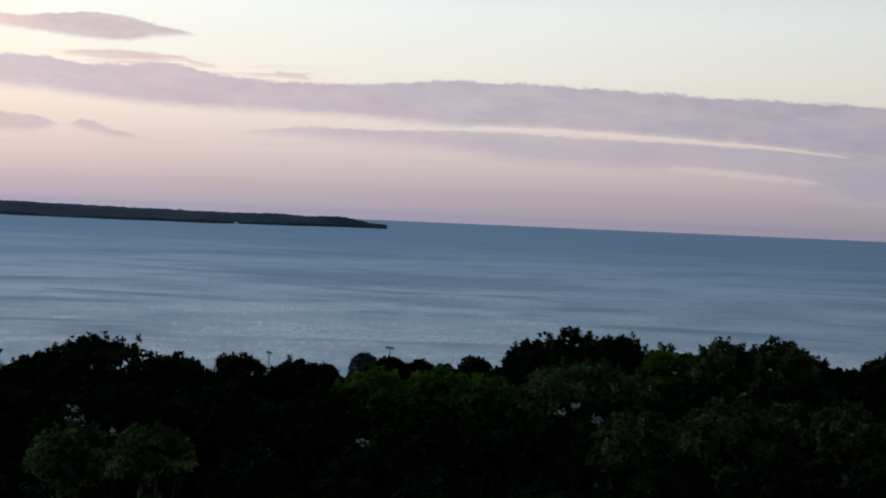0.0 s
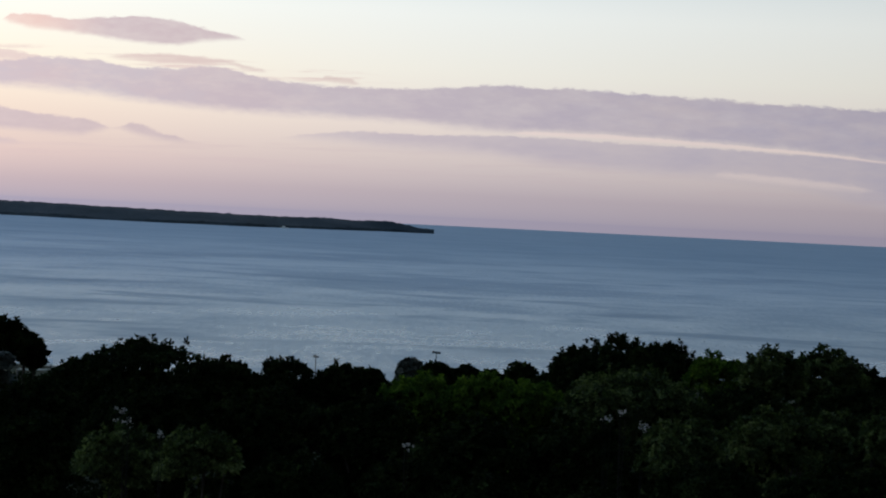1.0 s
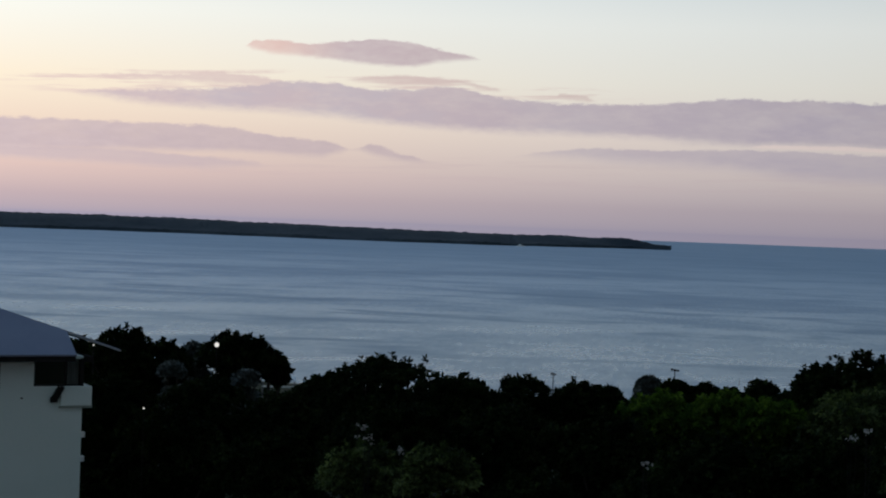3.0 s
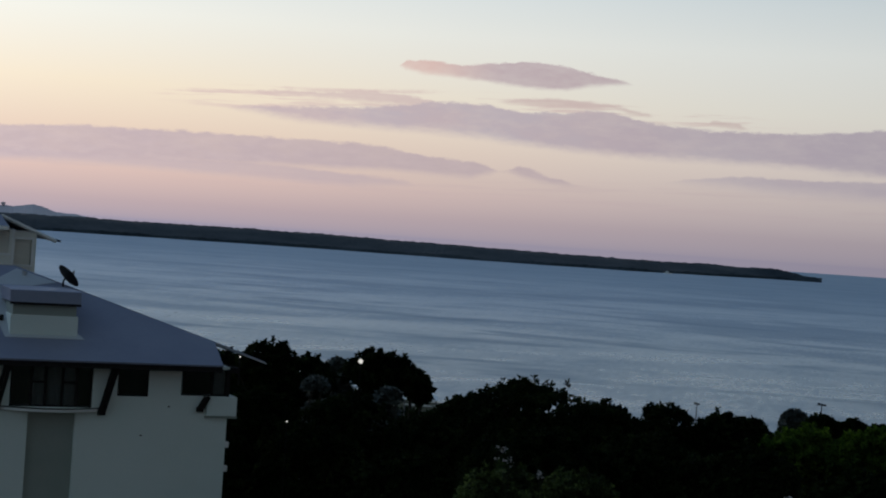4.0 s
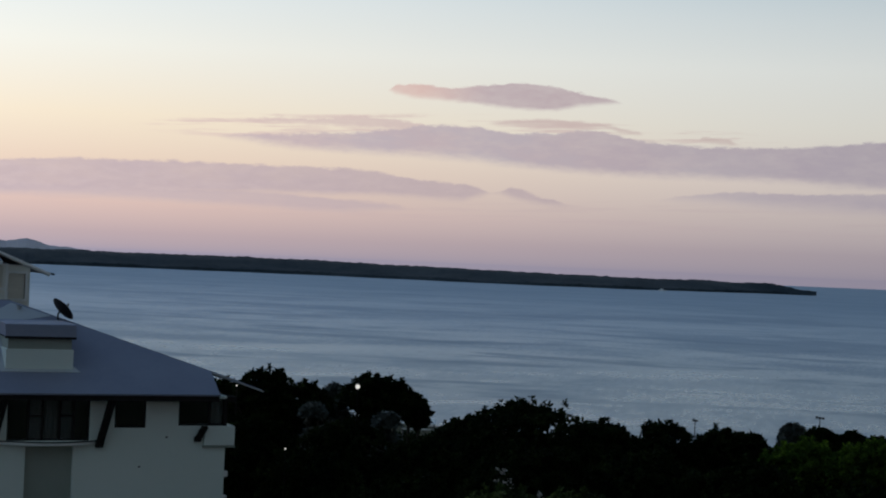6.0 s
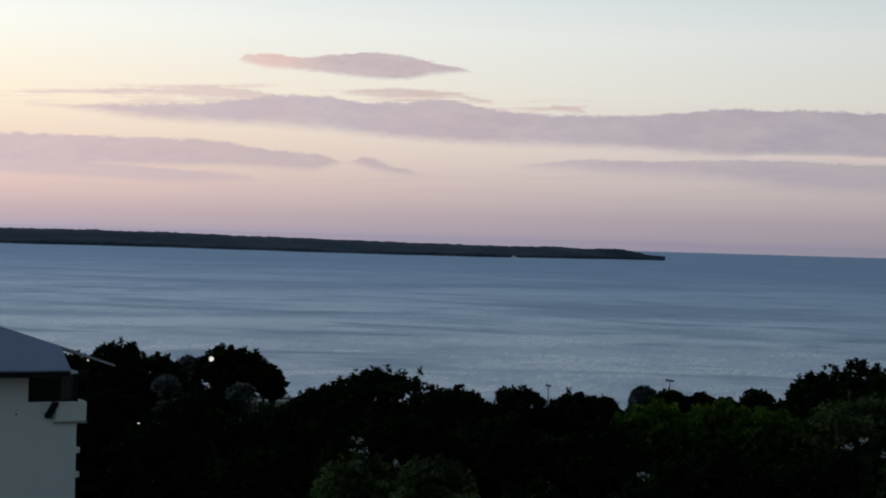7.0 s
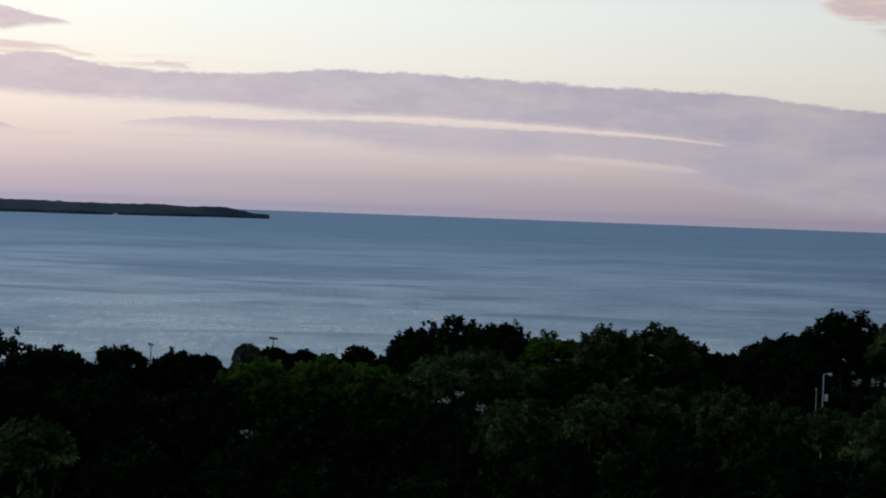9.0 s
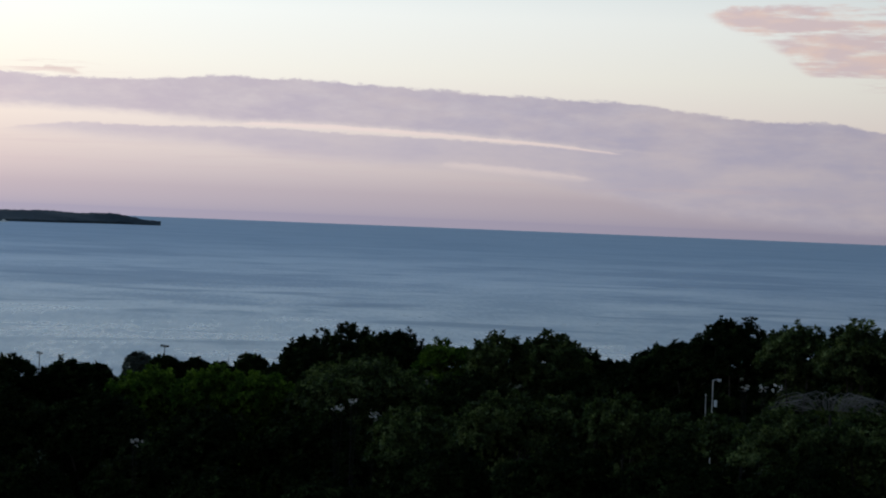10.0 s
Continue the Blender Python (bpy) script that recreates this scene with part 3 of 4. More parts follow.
    for r0, r1 in zip(rings, rings[1:]):
        for i in range(24):
            j = (i + 1) % 24
            bm.faces.new((r0[i], r1[i], r1[j]) if r0[i] is r0[j] else (r0[i], r1[i], r1[j], r0[j]))
    bmesh.ops.solidify(bm, geom=bm.faces[:], thickness=0.02)
    bm.transform(pose(0, 0, 0.42) @ turn)
    part("reflector", bm, M_DISH, dish)
    bm = bmesh.new()
    tube(bm, [(-0.1, 0, -0.15), (-0.1, 0, 0.3), (0.0, 0, 0.42)], [0.035, 0.035, 0.05])
    part("mast", bm, M_DISH, dish)
    foot = turn @ Vector((0.1, -0.48, 0.12))
    tip = turn @ Vector((0.0, 0.0, 0.42))
    bm = bmesh.new()
    tube(bm, [foot + Vector((0, 0, 0.42)), tip + Vector((0, 0, 0.42))], [0.015, 0.015], 5)
    part("feed_arm", bm, M_METAL, dish)
    bm = bmesh.new()
    tube(bm, [tip + Vector((0, 0, 0.42)), tip + Vector((0, 0, 0.42)) - 0.14 * n], [0.05, 0.04], 8)
    part("receiver", bm, M_METAL, dish)


def build_rear_house():
    h = empty("house", TURN_H, "cream house with louvred upper windows and grey roof", "house")
    opens = [(4.2, 8.05, 22.85, 23.98), (8.45, 11.1, 22.85, 23.98)]
    part("front_wall", pierced_wall(-4, 11.24, 85, 85.2, 8.0, 24.05, opens), M_WALL2, h)
    part("corner_post", boxes((11.245, 11.36, 84.97, 85.3, 8.0, 24.05)), M_TRIM, h)
    part("side_wall", boxes((11.04, 11.24, 85.202, 95, 8.0, 24.05)), M_WALL2, h)
    part("wing_wall", pierced_wall(11.37, 12.62, 86.2, 86.4, 8.0, 24.0, [(11.52, 12.4, 22.24, 23.6)]), M_WALL2, h)
    part("wing_side", boxes((12.42, 12.62, 86.402, 95, 8.0, 24.0)), M_WALL2, h)
    part("back_wall", boxes((-4, 12.4, 95, 95.2, 8.0, 24.0)), M_WALL2, h)
    for u0, u1, z0, z1 in opens:
        w = part("window", boxes((u0, u1, 85.1, 85.14, z0, z1)), M_LOUVRE, h, "closed taupe louvre window")
        for i in range(12):
            z = z0 + (z1 - z0) * (i + 0.5) / 12
            part("slat", boxes((u0 + 0.03, u1 - 0.03, 85.06, 85.098, z - 0.035, z + 0.035)), M_LOUVRE, w)
        part("window_sill", boxes((u0 - 0.1, u1 + 0.1, 84.86, 85.06, z0 - 0.11, z0 - 0.004)), M_TRIM, w)
    part("mullion_post", boxes((8.12, 8.38, 84.93, 85.0, 22.85, 24.02)), M_TRIM, h)
    w = part("window", boxes((11.56, 12.36, 86.3, 86.34, 22.28, 23.56)), M_LOUVRE, h)
    part("window_frame", boxes((11.42, 11.54, 86.12, 86.2, 22.16, 23.68), (12.38, 12.5, 86.12, 86.2, 22.16, 23.68), (11.54, 12.38, 86.12, 86.2, 23.56, 23.68), (11.54, 12.38, 86.12, 86.2, 22.16, 22.28)), M_TRIM, w)
    roof_planes(h, [
        [(-4.5, 84.2, 24.2), (10.95, 84.2, 24.2), (10.7, 85.6, 24.75), (3.5, 92, 26.8), (-4.5, 92, 26.8)],
        [(10.7, 85.6, 24.75), (13.6, 86.6, 23.62), (13.6, 97, 23.62), (3.5, 92, 26.8)],
        [(-4.5, 92, 26.8), (3.5, 92, 26.8), (13.6, 97, 23.62), (-4.5, 99, 24.2)]], M_ROOF)
    part("fascia", boxes((-4.5, 10.95, 84.12, 84.19, 24.02, 24.22)), M_TRIM, h, "pale fascia board")
    bm = bmesh.new()
    tube(bm, [(10.75, 85.52, 24.69), (13.65, 86.52, 23.55)], [0.1, 0.1], 5)
    part("barge_board", bm, M_TRIM, h)
    bm = bmesh.new()
    tube(bm, [(12.2, 86.4, 24.0), (14.0, 87.2, 23.55)], [0.05, 0.05], 5)
    part("gutter_end", bm, M_DARK, h)
    part("soffit", boxes((-4.4, 11.2, 84.3, 95, 24.06, 24.1)), M_SOFFIT, h)
    bm = bmesh.new()
    # loose, weathered cap pieces along the hip and a little way down the roof
    for i in range(18):
        u = 7.0 + 0.26 * (i % 9) + 0.1 * (i // 9)
        down = (0.0, 0.75)[i // 9] + 0.12 * (i % 3)
        y = 85.6 + (10.7 - u) * 0.889 - down
        z = 24.75 + (10.7 - u) * 0.285 - down * 0.333
        if u < 9.0 - 0.5 * (i // 9):
            box(bm, u, u + 0.3, y - 0.2, y + 0.25, z - 0.25, z - 0.02 + 0.06 * (i % 3 == 1), 0.03)
    part("ridge_cap", bm, M_CAP, h, "weathered dark brown capping")


build_front_house()
build_rear_house()


# ---- trees ----
def leaf_mesh(name, centres, sizes, rng, mat, up=0.3, slim=0.5, face=None, along=None):
    """One folded leaf at each centre: turned at random, lying roughly across face, or, with along, pointing that way."""
    n = len(centres)
    if along is None:
        k = rng.normal(size=(n, 3)) * (0.55 if face is not None else 1.0)
        if face is not None:
            k += face
        k[:, 2] += up
        d = np.cross(k, rng.normal(size=(n, 3)))
    else:
        d = along
        k = face - d * np.sum(face * d, 1)[:, None] / np.sum(d * d, 1)[:, None]
    k /= np.linalg.norm(k, axis=1)[:, None]
    d = d / np.linalg.norm(d, axis=1)[:, None]
    s = np.cross(d, k)
    sz = sizes[:, None]
    mid = centres + d * sz * (0.45 if along is None else 0.62)
    v = np.stack([centres, mid + s * sz * slim * 0.5 + k * sz * 0.1, centres + d * sz, mid - s * sz * slim * 0.5 + k * sz * 0.1], 1).reshape(-1, 3)
    me = bpy.data.meshes.new(name)
    me.vertices.add(4 * n)
    me.vertices.foreach_set("co", v.astype(np.float32).ravel())
    me.loops.add(4 * n)
    me.loops.foreach_set("vertex_index", np.arange(4 * n, dtype=np.int32))
    me.polygons.add(n)
    me.polygons.foreach_set("loop_start", np.arange(0, 4 * n, 4, dtype=np.int32))
    me.update(calc_edges=True)
    me.materials.append(mat)
    return me


def unit(v):
    return v / np.linalg.norm(v, axis=1)[:, None]


def rosettes(rng, points, axes, leaf, count=7):
    """Leaf whorls at the twig ends: base, direction, face and length of every leaf."""
    n = len(points)
    e1 = unit(np.cross(axes, rng.normal(size=(n, 3))))
    e2 = np.cross(axes, e1)
    phi = (np.arange(count)[None, :] + rng.uniform(0, 1, (n, count))) * 2 * np.pi / count
    th = np.radians(rng.uniform(28, 82, (n, count)))
    along = axes[:, None] * np.cos(th)[..., None] + (e1[:, None] * np.cos(phi)[..., None] + e2[:, None] * np.sin(phi)[..., None]) * np.sin(th)[..., None]
    size = leaf * rng.uniform(0.75, 1.25, (n, 1)) * rng.uniform(0.65, 1.2, (n, count))
    face = np.repeat(axes, count, 0) + rng.normal(size=(n * count, 3)) * 0.2
    return np.repeat(points, count, 0), along.reshape(-1, 3), face, size.ravel()


def tree(az, d, top, hw, ratio=0.75, kind="dark", label="dense dark green broadleaf tree", spike=0.0, seed=0, dense=1.0, name="tree", lean=0.0, skirt=True):
    """A tree of leafy pads whose crown spans 2*hw degrees about az at distance d and reaches the elevation top (degrees)."""
    rng = np.random.default_rng(1000 + seed)
    r = d * math.tan(radians(hw))
    zt = EYE + d * math.tan(radians(top))
    q = at(az, d)
    z0 = ground_z(q.x, q.y)
    hc = min(max(2 * r * ratio, 0.8 * (zt - z0) if skirt else 0.0), (zt - z0) * 0.88)
    zc = zt - z0 - hc * 0.5
    leaf = max(0.0027 * d if d > 75 else 0.0031 * d, 0.13)
    dome = min(2 * r * ratio, hc) * 0.62
    # pads of foliage over the dome, looser ones hanging below it
    nb = int(34 + 8 * r + 1.5 * hc)
    order = rng.permutation(nb)
    turn, lift = order * 2.39996 + rng.uniform(0, 6), (order + 0.5) / nb
    v = np.stack([np.cos(turn) * np.sqrt(1 - lift ** 2), np.sin(turn) * np.sqrt(1 - lift ** 2), lift], 1)
    v = unit(v + rng.normal(size=(nb, 3)) * 0.08)
    rad = rng.uniform(0.66, 0.92, nb)
    rad[: nb // 8] *= 0.7
    c = v * rad[:, None] * np.array([r, r, dome])
    low = (np.arange(nb) >= nb * 0.6) & (lift < 0.75)
    if skirt:
        c[low, 2] = -rng.uniform(0, 1, low.sum()) * max(0.2, hc - dome)
        c[low, :2] *= rng.uniform(0.75, 0.95, (low.sum(), 1))
    c[:, 2] += hc * 0.5 - dome
    c[:, 0] += lean * c[:, 2]
    br = rng.uniform(0.15, 0.32, nb) * min(r, hc * 0.8)
    flat = rng.uniform(0.42, 0.7, nb)
    want = dense * 2.1 * 4.5 * r * hc / (1.5 * leaf * leaf)
    per = np.maximum(8, br ** 2 / np.sum(br ** 2) * min(want, 2900)).astype(int)
    idx = np.repeat(np.arange(nb), per)
    w = unit(rng.normal(size=(len(idx), 3)) + np.array([0, 0, 0.55]))
    w[:, 2] = np.where(w[:, 2] < -0.25, -w[:, 2], w[:, 2])
    depth = rng.uniform(0.7, 1.12, len(idx)) + 0.12 * np.maximum(0, rng.normal(size=len(idx)))
    pts = c[idx] + w * depth[:, None] * br[idx][:, None] * np.stack([np.full(len(idx), 1.1), np.full(len(idx), 1.1), flat[idx]], 1)
    axes = unit(w * 0.75 + v[idx] * 0.3 + np.array([0, 0, 0.5]) + rng.normal(size=w.shape) * 0.25)
    if spike:
        # upright leafy shoots that break the outline
        lively = max(spike, 0.55)
        ns = int((60 + 18 * r) * (0.3 + lively))
        base = unit(rng.normal(size=(ns, 3)))
        base[:, 2] = np.abs(base[:, 2])
        out = base.copy()
        base *= np.array([r * 0.93, r * 0.93, dome * 0.93])
        base[:, 2] += hc * 0.5 - dome
        tall = rng.uniform(0.35, 1.0, ns) * (0.4 + 0.08 * r) * min(1.15, 0.3 + lively)
        i2 = np.repeat(np.arange(ns), 7)
        f = np.tile(np.arange(7) / 6.0, ns)
        p2 = base[i2] + rng.normal(size=(len(i2), 3)) * np.array([0.07, 0.07, 0.02]) * (1.6 - f)[:, None]
        p2[:, 2] += f * tall[i2]
        p2 += out[i2] * (f * 0.25 * tall[i2])[:, None]
        pts = np.concatenate([pts, p2])
        axes = np.concatenate([axes, unit(np.array([0, 0, 0.9]) + out[i2] * 0.5 + rng.normal(size=p2.shape) * 0.35)])
    pts, along, face, sizes = rosettes(rng, pts, axes, leaf)
    # the closed, shaded heart of the crown
    nh = int(1300 * min(1.0, dense ** 1.5))
    heart = unit(rng.normal(size=(nh, 3))) * (rng.uniform(0, 1, nh) ** 0.4)[:, None] * np.array([r * 0.66, r * 0.66, hc * 0.4])
    heart[:, 2] -= hc * 0.1
    pts = np.concatenate([pts, heart])
    along = np.concatenate([along, rng.normal(size=(nh, 3))])
    face = np.concatenate([face, heart / r + rng.normal(size=(nh, 3)) * 0.5])
    sizes = np.concatenate([sizes, leaf * rng.uniform(2.4, 3.4, nh)])
    pts[:, 2] += zc
    pts[:, 2] += (zt - z0) - np.quantile(pts[:, 2], 0.996)
    keep = pts[:, 2] > 0.15
    t = empty(name, pose(q.x, q.y, z0), label, "tree" if name == "tree" else name, group="shore woodland")
    part("crown", leaf_mesh("crown", pts[keep], sizes[keep], rng, LEAF[kind], 0.0, 0.5, face[keep], along[keep]), None, t)
    bm = bmesh.new()
    tr = 0.05 * r + 0.08
    fork = Vector((0, 0, max(0.4, zc - hc * 0.35)))
    tube(bm, [(0, 0, -0.3), fork * 0.5 + Vector((0.1 * r * 0.3, 0, 0)), fork], [tr * 1.3, tr, tr * 0.8])
    part("trunk", bm, M_BARK, t)
    for k in rng.choice(nb, 6, replace=False):
        e = Vector(c[k]) + Vector((0, 0, zc))
        bm = bmesh.new()
        tube(bm, [fork * 0.95, fork.lerp(e, 0.5) + Vector((0, 0, 0.06 * r)), e], [tr * 0.6, tr * 0.35, 0.03], 5)
        part("limb", bm, M_BARK, t)
    return t


def blossom_and_glimpse(az, d, top, hw, seed):
    """Slender stems with a loose head of white specks, for flowers and for light through gaps."""
    rng = np.random.default_rng(seed)
    q = at(az, d)
    z0 = ground_z(q.x, q.y)
    z = EYE + d * math.tan(radians(top)) - z0
    r = d * math.tan(radians(hw))
    t = empty("white_speck_shrub", pose(q.x, q.y, z0), "slender stems with white specks for flowers and bright gaps", "shrub")
    r = max(r, 0.0026 * d)
    heads = rng.normal(size=(7, 3)) * np.array([r * 0.6, r * 0.5, r * 0.4])
    nf = 46
    idx = rng.integers(0, 7, nf)
    pts = heads[idx] + rng.normal(size=(nf, 3)) * r * 0.16 + np.array([0, 0, z - r * 0.6])
    part("blossom_and_glimpse", leaf_mesh("blossom_and_glimpse", pts, 0.0011 * d * rng.uniform(0.5, 1.4, nf), rng, LEAF["white_speck"], 0.2, 0.8), None, t)
    for h in heads[:3]:
        bm = tube(bmesh.new(), [(0, 0, -0.2), (h[0] * 0.4, h[1] * 0.4, z * 0.7), (h[0], h[1], h[2] + z - r * 0.6)], [0.02, 0.012, 0.006], 4)
        part("stem", bm, M_DARK, t)


TREES = [  # azimuth, distance, top, half width, height ratio, leaf, spike
    (20.6, 112, -3.97, 1.15, 1.0, "dark", 0.3), (22.0, 118, -4.35, 0.9, 1.0, "dark", 0.3), (19.2, 116, -4.35, 0.9, 1.0, "dark", 0.2),
    
    (11.4, 92, -4.74, 2.5, 0.62, "dark", 0.5), (13.6, 97, -5.35, 1.2, 0.7, "dark", 0.4), (9.0, 98, -5.25, 1.1, 0.7, "dark", 0.4),
    (6.9, 105, -5.22, 1.25, 0.8, "dark", 0.4), (5.0, 108, -5.3, 0.9, 0.9, "dark", 0.4), (4.0, 110, -5.42, 0.8, 0.9, "dark", 0.3),
    (1.6, 170, -5.12, 0.55, 0.9, "dark", 0.2), (0.6, 172, -5.15, 0.6, 0.9, "dark", 0.2), (-0.3, 176, -5.3, 0.5, 0.9, "dark", 0.2),
    (-1.35, 180, -4.98, 0.6, 0.9, "dark", 0.0), (-2.2, 176, -5.35, 0.5, 0.9, "dark", 0.0),
    (2.2, 88, -5.55, 1.5, 0.75, "bright", 0.3), (0.0, 86, -5.4, 1.5, 0.75, "bright", 0.3), (-1.8, 84, -5.6, 1.2, 0.75, "bright", 0.3),
    (-4.8, 100, -3.95, 2.1, 0.75, "dark", 1.4), (-6.4, 104, -4.02, 1.2, 0.9, "dark", 1.0), (-3.2, 103, -4.35, 0.9, 1.0, "dark", 0.8),
    (-5.2, 82, -5.0, 2.6, 0.6, "olive", 0.2),
    (-8.1, 96, -4.28, 1.1, 0.9, "bright", 0.6), (-9.9, 92, -4.02, 1.15, 1.0, "olive", 0.7), (-11.7, 96, -3.92, 1.45, 0.9, "olive", 0.8),
    (-12.9, 100, -4.45, 0.8, 1.0, "dark", 0.6), (-13.9, 170, -4.72, 0.7, 0.8, "dark", 0.2),
    (-15.7, 92, -4.05, 1.2, 0.9, "dark", 0.3), (-14.7, 96, -4.5, 0.8, 0.9, "dark", 0.2), (-17.9, 84, -3.15, 1.5, 0.85, "dark", 0.8),
    (-16.6, 88, -3.9, 1.1, 0.9, "dark", 0.3), (-20.0, 82, -3.25, 1.3, 0.9, "olive", 0.7), (-22.0, 80, -3.05, 1.4, 0.9, "olive", 0.8), (-24.2, 80, -3.0, 1.6, 0.9, "dark", 0.6),
    # the nearer rows
    (-7.2, 60, -6.7, 1.7, 0.7, "olive", 0.4), (-10.1, 58, -6.02, 1.6, 0.8, "olive", 0.5), (-12.3, 60, -6.05, 1.3, 0.8, "olive", 0.4), (-14.0, 58, -5.95, 1.3, 0.8, "olive", 0.5),
    (-15.9, 60, -6.4, 1.2, 0.8, "olive", 0.4), (-17.5, 62, -6.45, 1.1, 0.8, "olive", 0.3), (-19.9, 56, -6.1, 1.9, 0.7, "olive", 0.4), (-22.6, 57, -6.0, 1.6, 0.7, "olive", 0.4),
    (12.2, 52, -7.72, 1.6, 0.7, "olive", 0.4), (9.6, 50, -7.78, 1.35, 0.7, "olive", 0.4), (6.4, 50, -8.55, 1.6, 0.7, "dark", 0.3), (2.5, 50, -8.5, 1.5, 0.7, "dark", 0.3),
    (-0.2, 48, -9.0, 1.6, 0.7, "dark", 0.3), (-4.2, 48, -9.1, 1.8, 0.7, "dark", 0.3),
    (-8.0, 48, -8.0, 2.0, 0.7, "dark", 0.3), (-12.0, 47, -7.6, 2.2, 0.7, "dark", 0.3), (-16.2, 47, -7.8, 2.2, 0.7, "dark", 0.3), (-20.4, 46, -7.8, 2.2, 0.7, "dark", 0.3),
    (15.5, 60, -7.4, 2.0, 0.8, "dark", 0.2), (18.8, 66, -6.9, 2.0, 0.8, "dark", 0.2), (21.0, 80, -5.6, 1.6, 0.9, "dark", 0.2),
    (17.8, 84, -5.7, 1.8, 0.8, "dark", 0.2), (15.0, 82, -6.1, 1.6, 0.8, "dark", 0.2), (11.5, 72, -6.2, 2.4, 0.7, "dark", 0.2), (7.4, 74, -6.2, 2.3, 0.7, "dark", 0.2), (4.0, 74, -6.4, 2.0, 0.7, "dark", 0.2),
    (0.2, 66, -7.0, 2.4, 0.7, "dark", 0.2), (-3.6, 66, -6.9, 2.2, 0.7, "dark", 0.2), (-12.6, 76, -5.2, 2.0, 0.8, "dark", 0.2), (-9.0, 78, -5.4, 2.0, 0.8, "dark", 0.2),
]
LABELS = {"dark": "dense dark green broadleaf tree", "olive": "olive green tree, pale clumps standing for lit tips", "bright": "yellow-green leafy tree in the woodland"}
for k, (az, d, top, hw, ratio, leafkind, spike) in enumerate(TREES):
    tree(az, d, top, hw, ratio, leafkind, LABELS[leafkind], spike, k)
tree(17.1, 118, -4.02, 0.95, 0.95, "dark", LABELS["dark"], 0.25, 309, 0.5)
tree(16.3, 119, -4.12, 0.72, 0.85, "dark", LABELS["dark"], 0.1, 310, 0.4, skirt=False)
tree(15.65, 121, -4.6, 0.55, 0.5, "dark", LABELS["dark"], 0.1, 311, 0.35, skirt=False)
tree(15.3, 122, -4.95, 0.25, 0.8, "dark", "small dark leafy shore tree", 0.1, 312, 0.4, skirt=False)
tree(18.2, 122, -4.42, 0.5, 0.9, "grey", "pale silvery tree among the dark shore trees", 0.2, 303)
tree(18.95, 100, -5.08, 0.38, 0.5, "grey", "low grey-green shrub below the shore trees", 0.1, 305, name="shrub")
tree(-19.3, 112, -4.1, 1.6, 0.9, "dark", LABELS["dark"], 0.2, 313)
tree(-22.3, 108, -4.0, 1.7, 0.9, "dark", LABELS["dark"], 0.2, 314)
tree(2.5, 190, -5.02, 0.42, 0.9, "grey", "pale silvery shrub at the shore", 0.2, 301, name="shrub")
tree(16.4, 111, -5.32, 0.4, 0.6, "grey", "pale grey-green shrub beside the shelter", 0.2, 302, name="shrub")
blossom_and_glimpse(12.1, 50.2, -7.32, 0.24, 304)
# These two heads stand in for whitish building scraps behind the trees.
blossom_and_glimpse(-4.4, 62.0, -6.55, 0.1, 306)
blossom_and_glimpse(-5.6, 62.0, -6.75, 0.1, 307)
blossom_and_glimpse(11.0, 49.0, -7.75, 0.1, 308)


def build_undergrowth():
    """The scrub that closes the slope between the trunks."""
    rng = np.random.default_rng(77)
    n = 130000
    d = 38 * (215 / 38) ** rng.uniform(0, 1, n)
    a = rng.uniform(-29, 24, n)
    a = np.where((a > 19.5) & (d < 78), a - 40, a)
    x, y = -d * np.sin(np.radians(a)), d * np.cos(np.radians(a))
    gz = np.array([ground_z(p, q) for p, q in zip(x, y)])
    lump = np.array([noise.noise(Vector((p / 2.6, q / 2.6, 9))) + 0.6 * noise.noise(Vector((p / 0.9, q / 0.9, 3))) for p, q in zip(x, y)])
    lim = EYE - d * math.tan(radians(6.0)) - gz
    h = np.clip(np.minimum(2.6 + 1.8 * lump, lim + 0.5 * lump), 0.4, None)
    z = gz + h * np.sqrt(rng.uniform(0.02, 1, n))
    pts = np.stack([x, y, z], 1)
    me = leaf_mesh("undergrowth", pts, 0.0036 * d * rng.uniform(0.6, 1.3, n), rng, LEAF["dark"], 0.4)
    tagged(new("undergrowth", me), "dense dark scrub between the trees", "undergrowth", kind="stuff")


build_undergrowth()


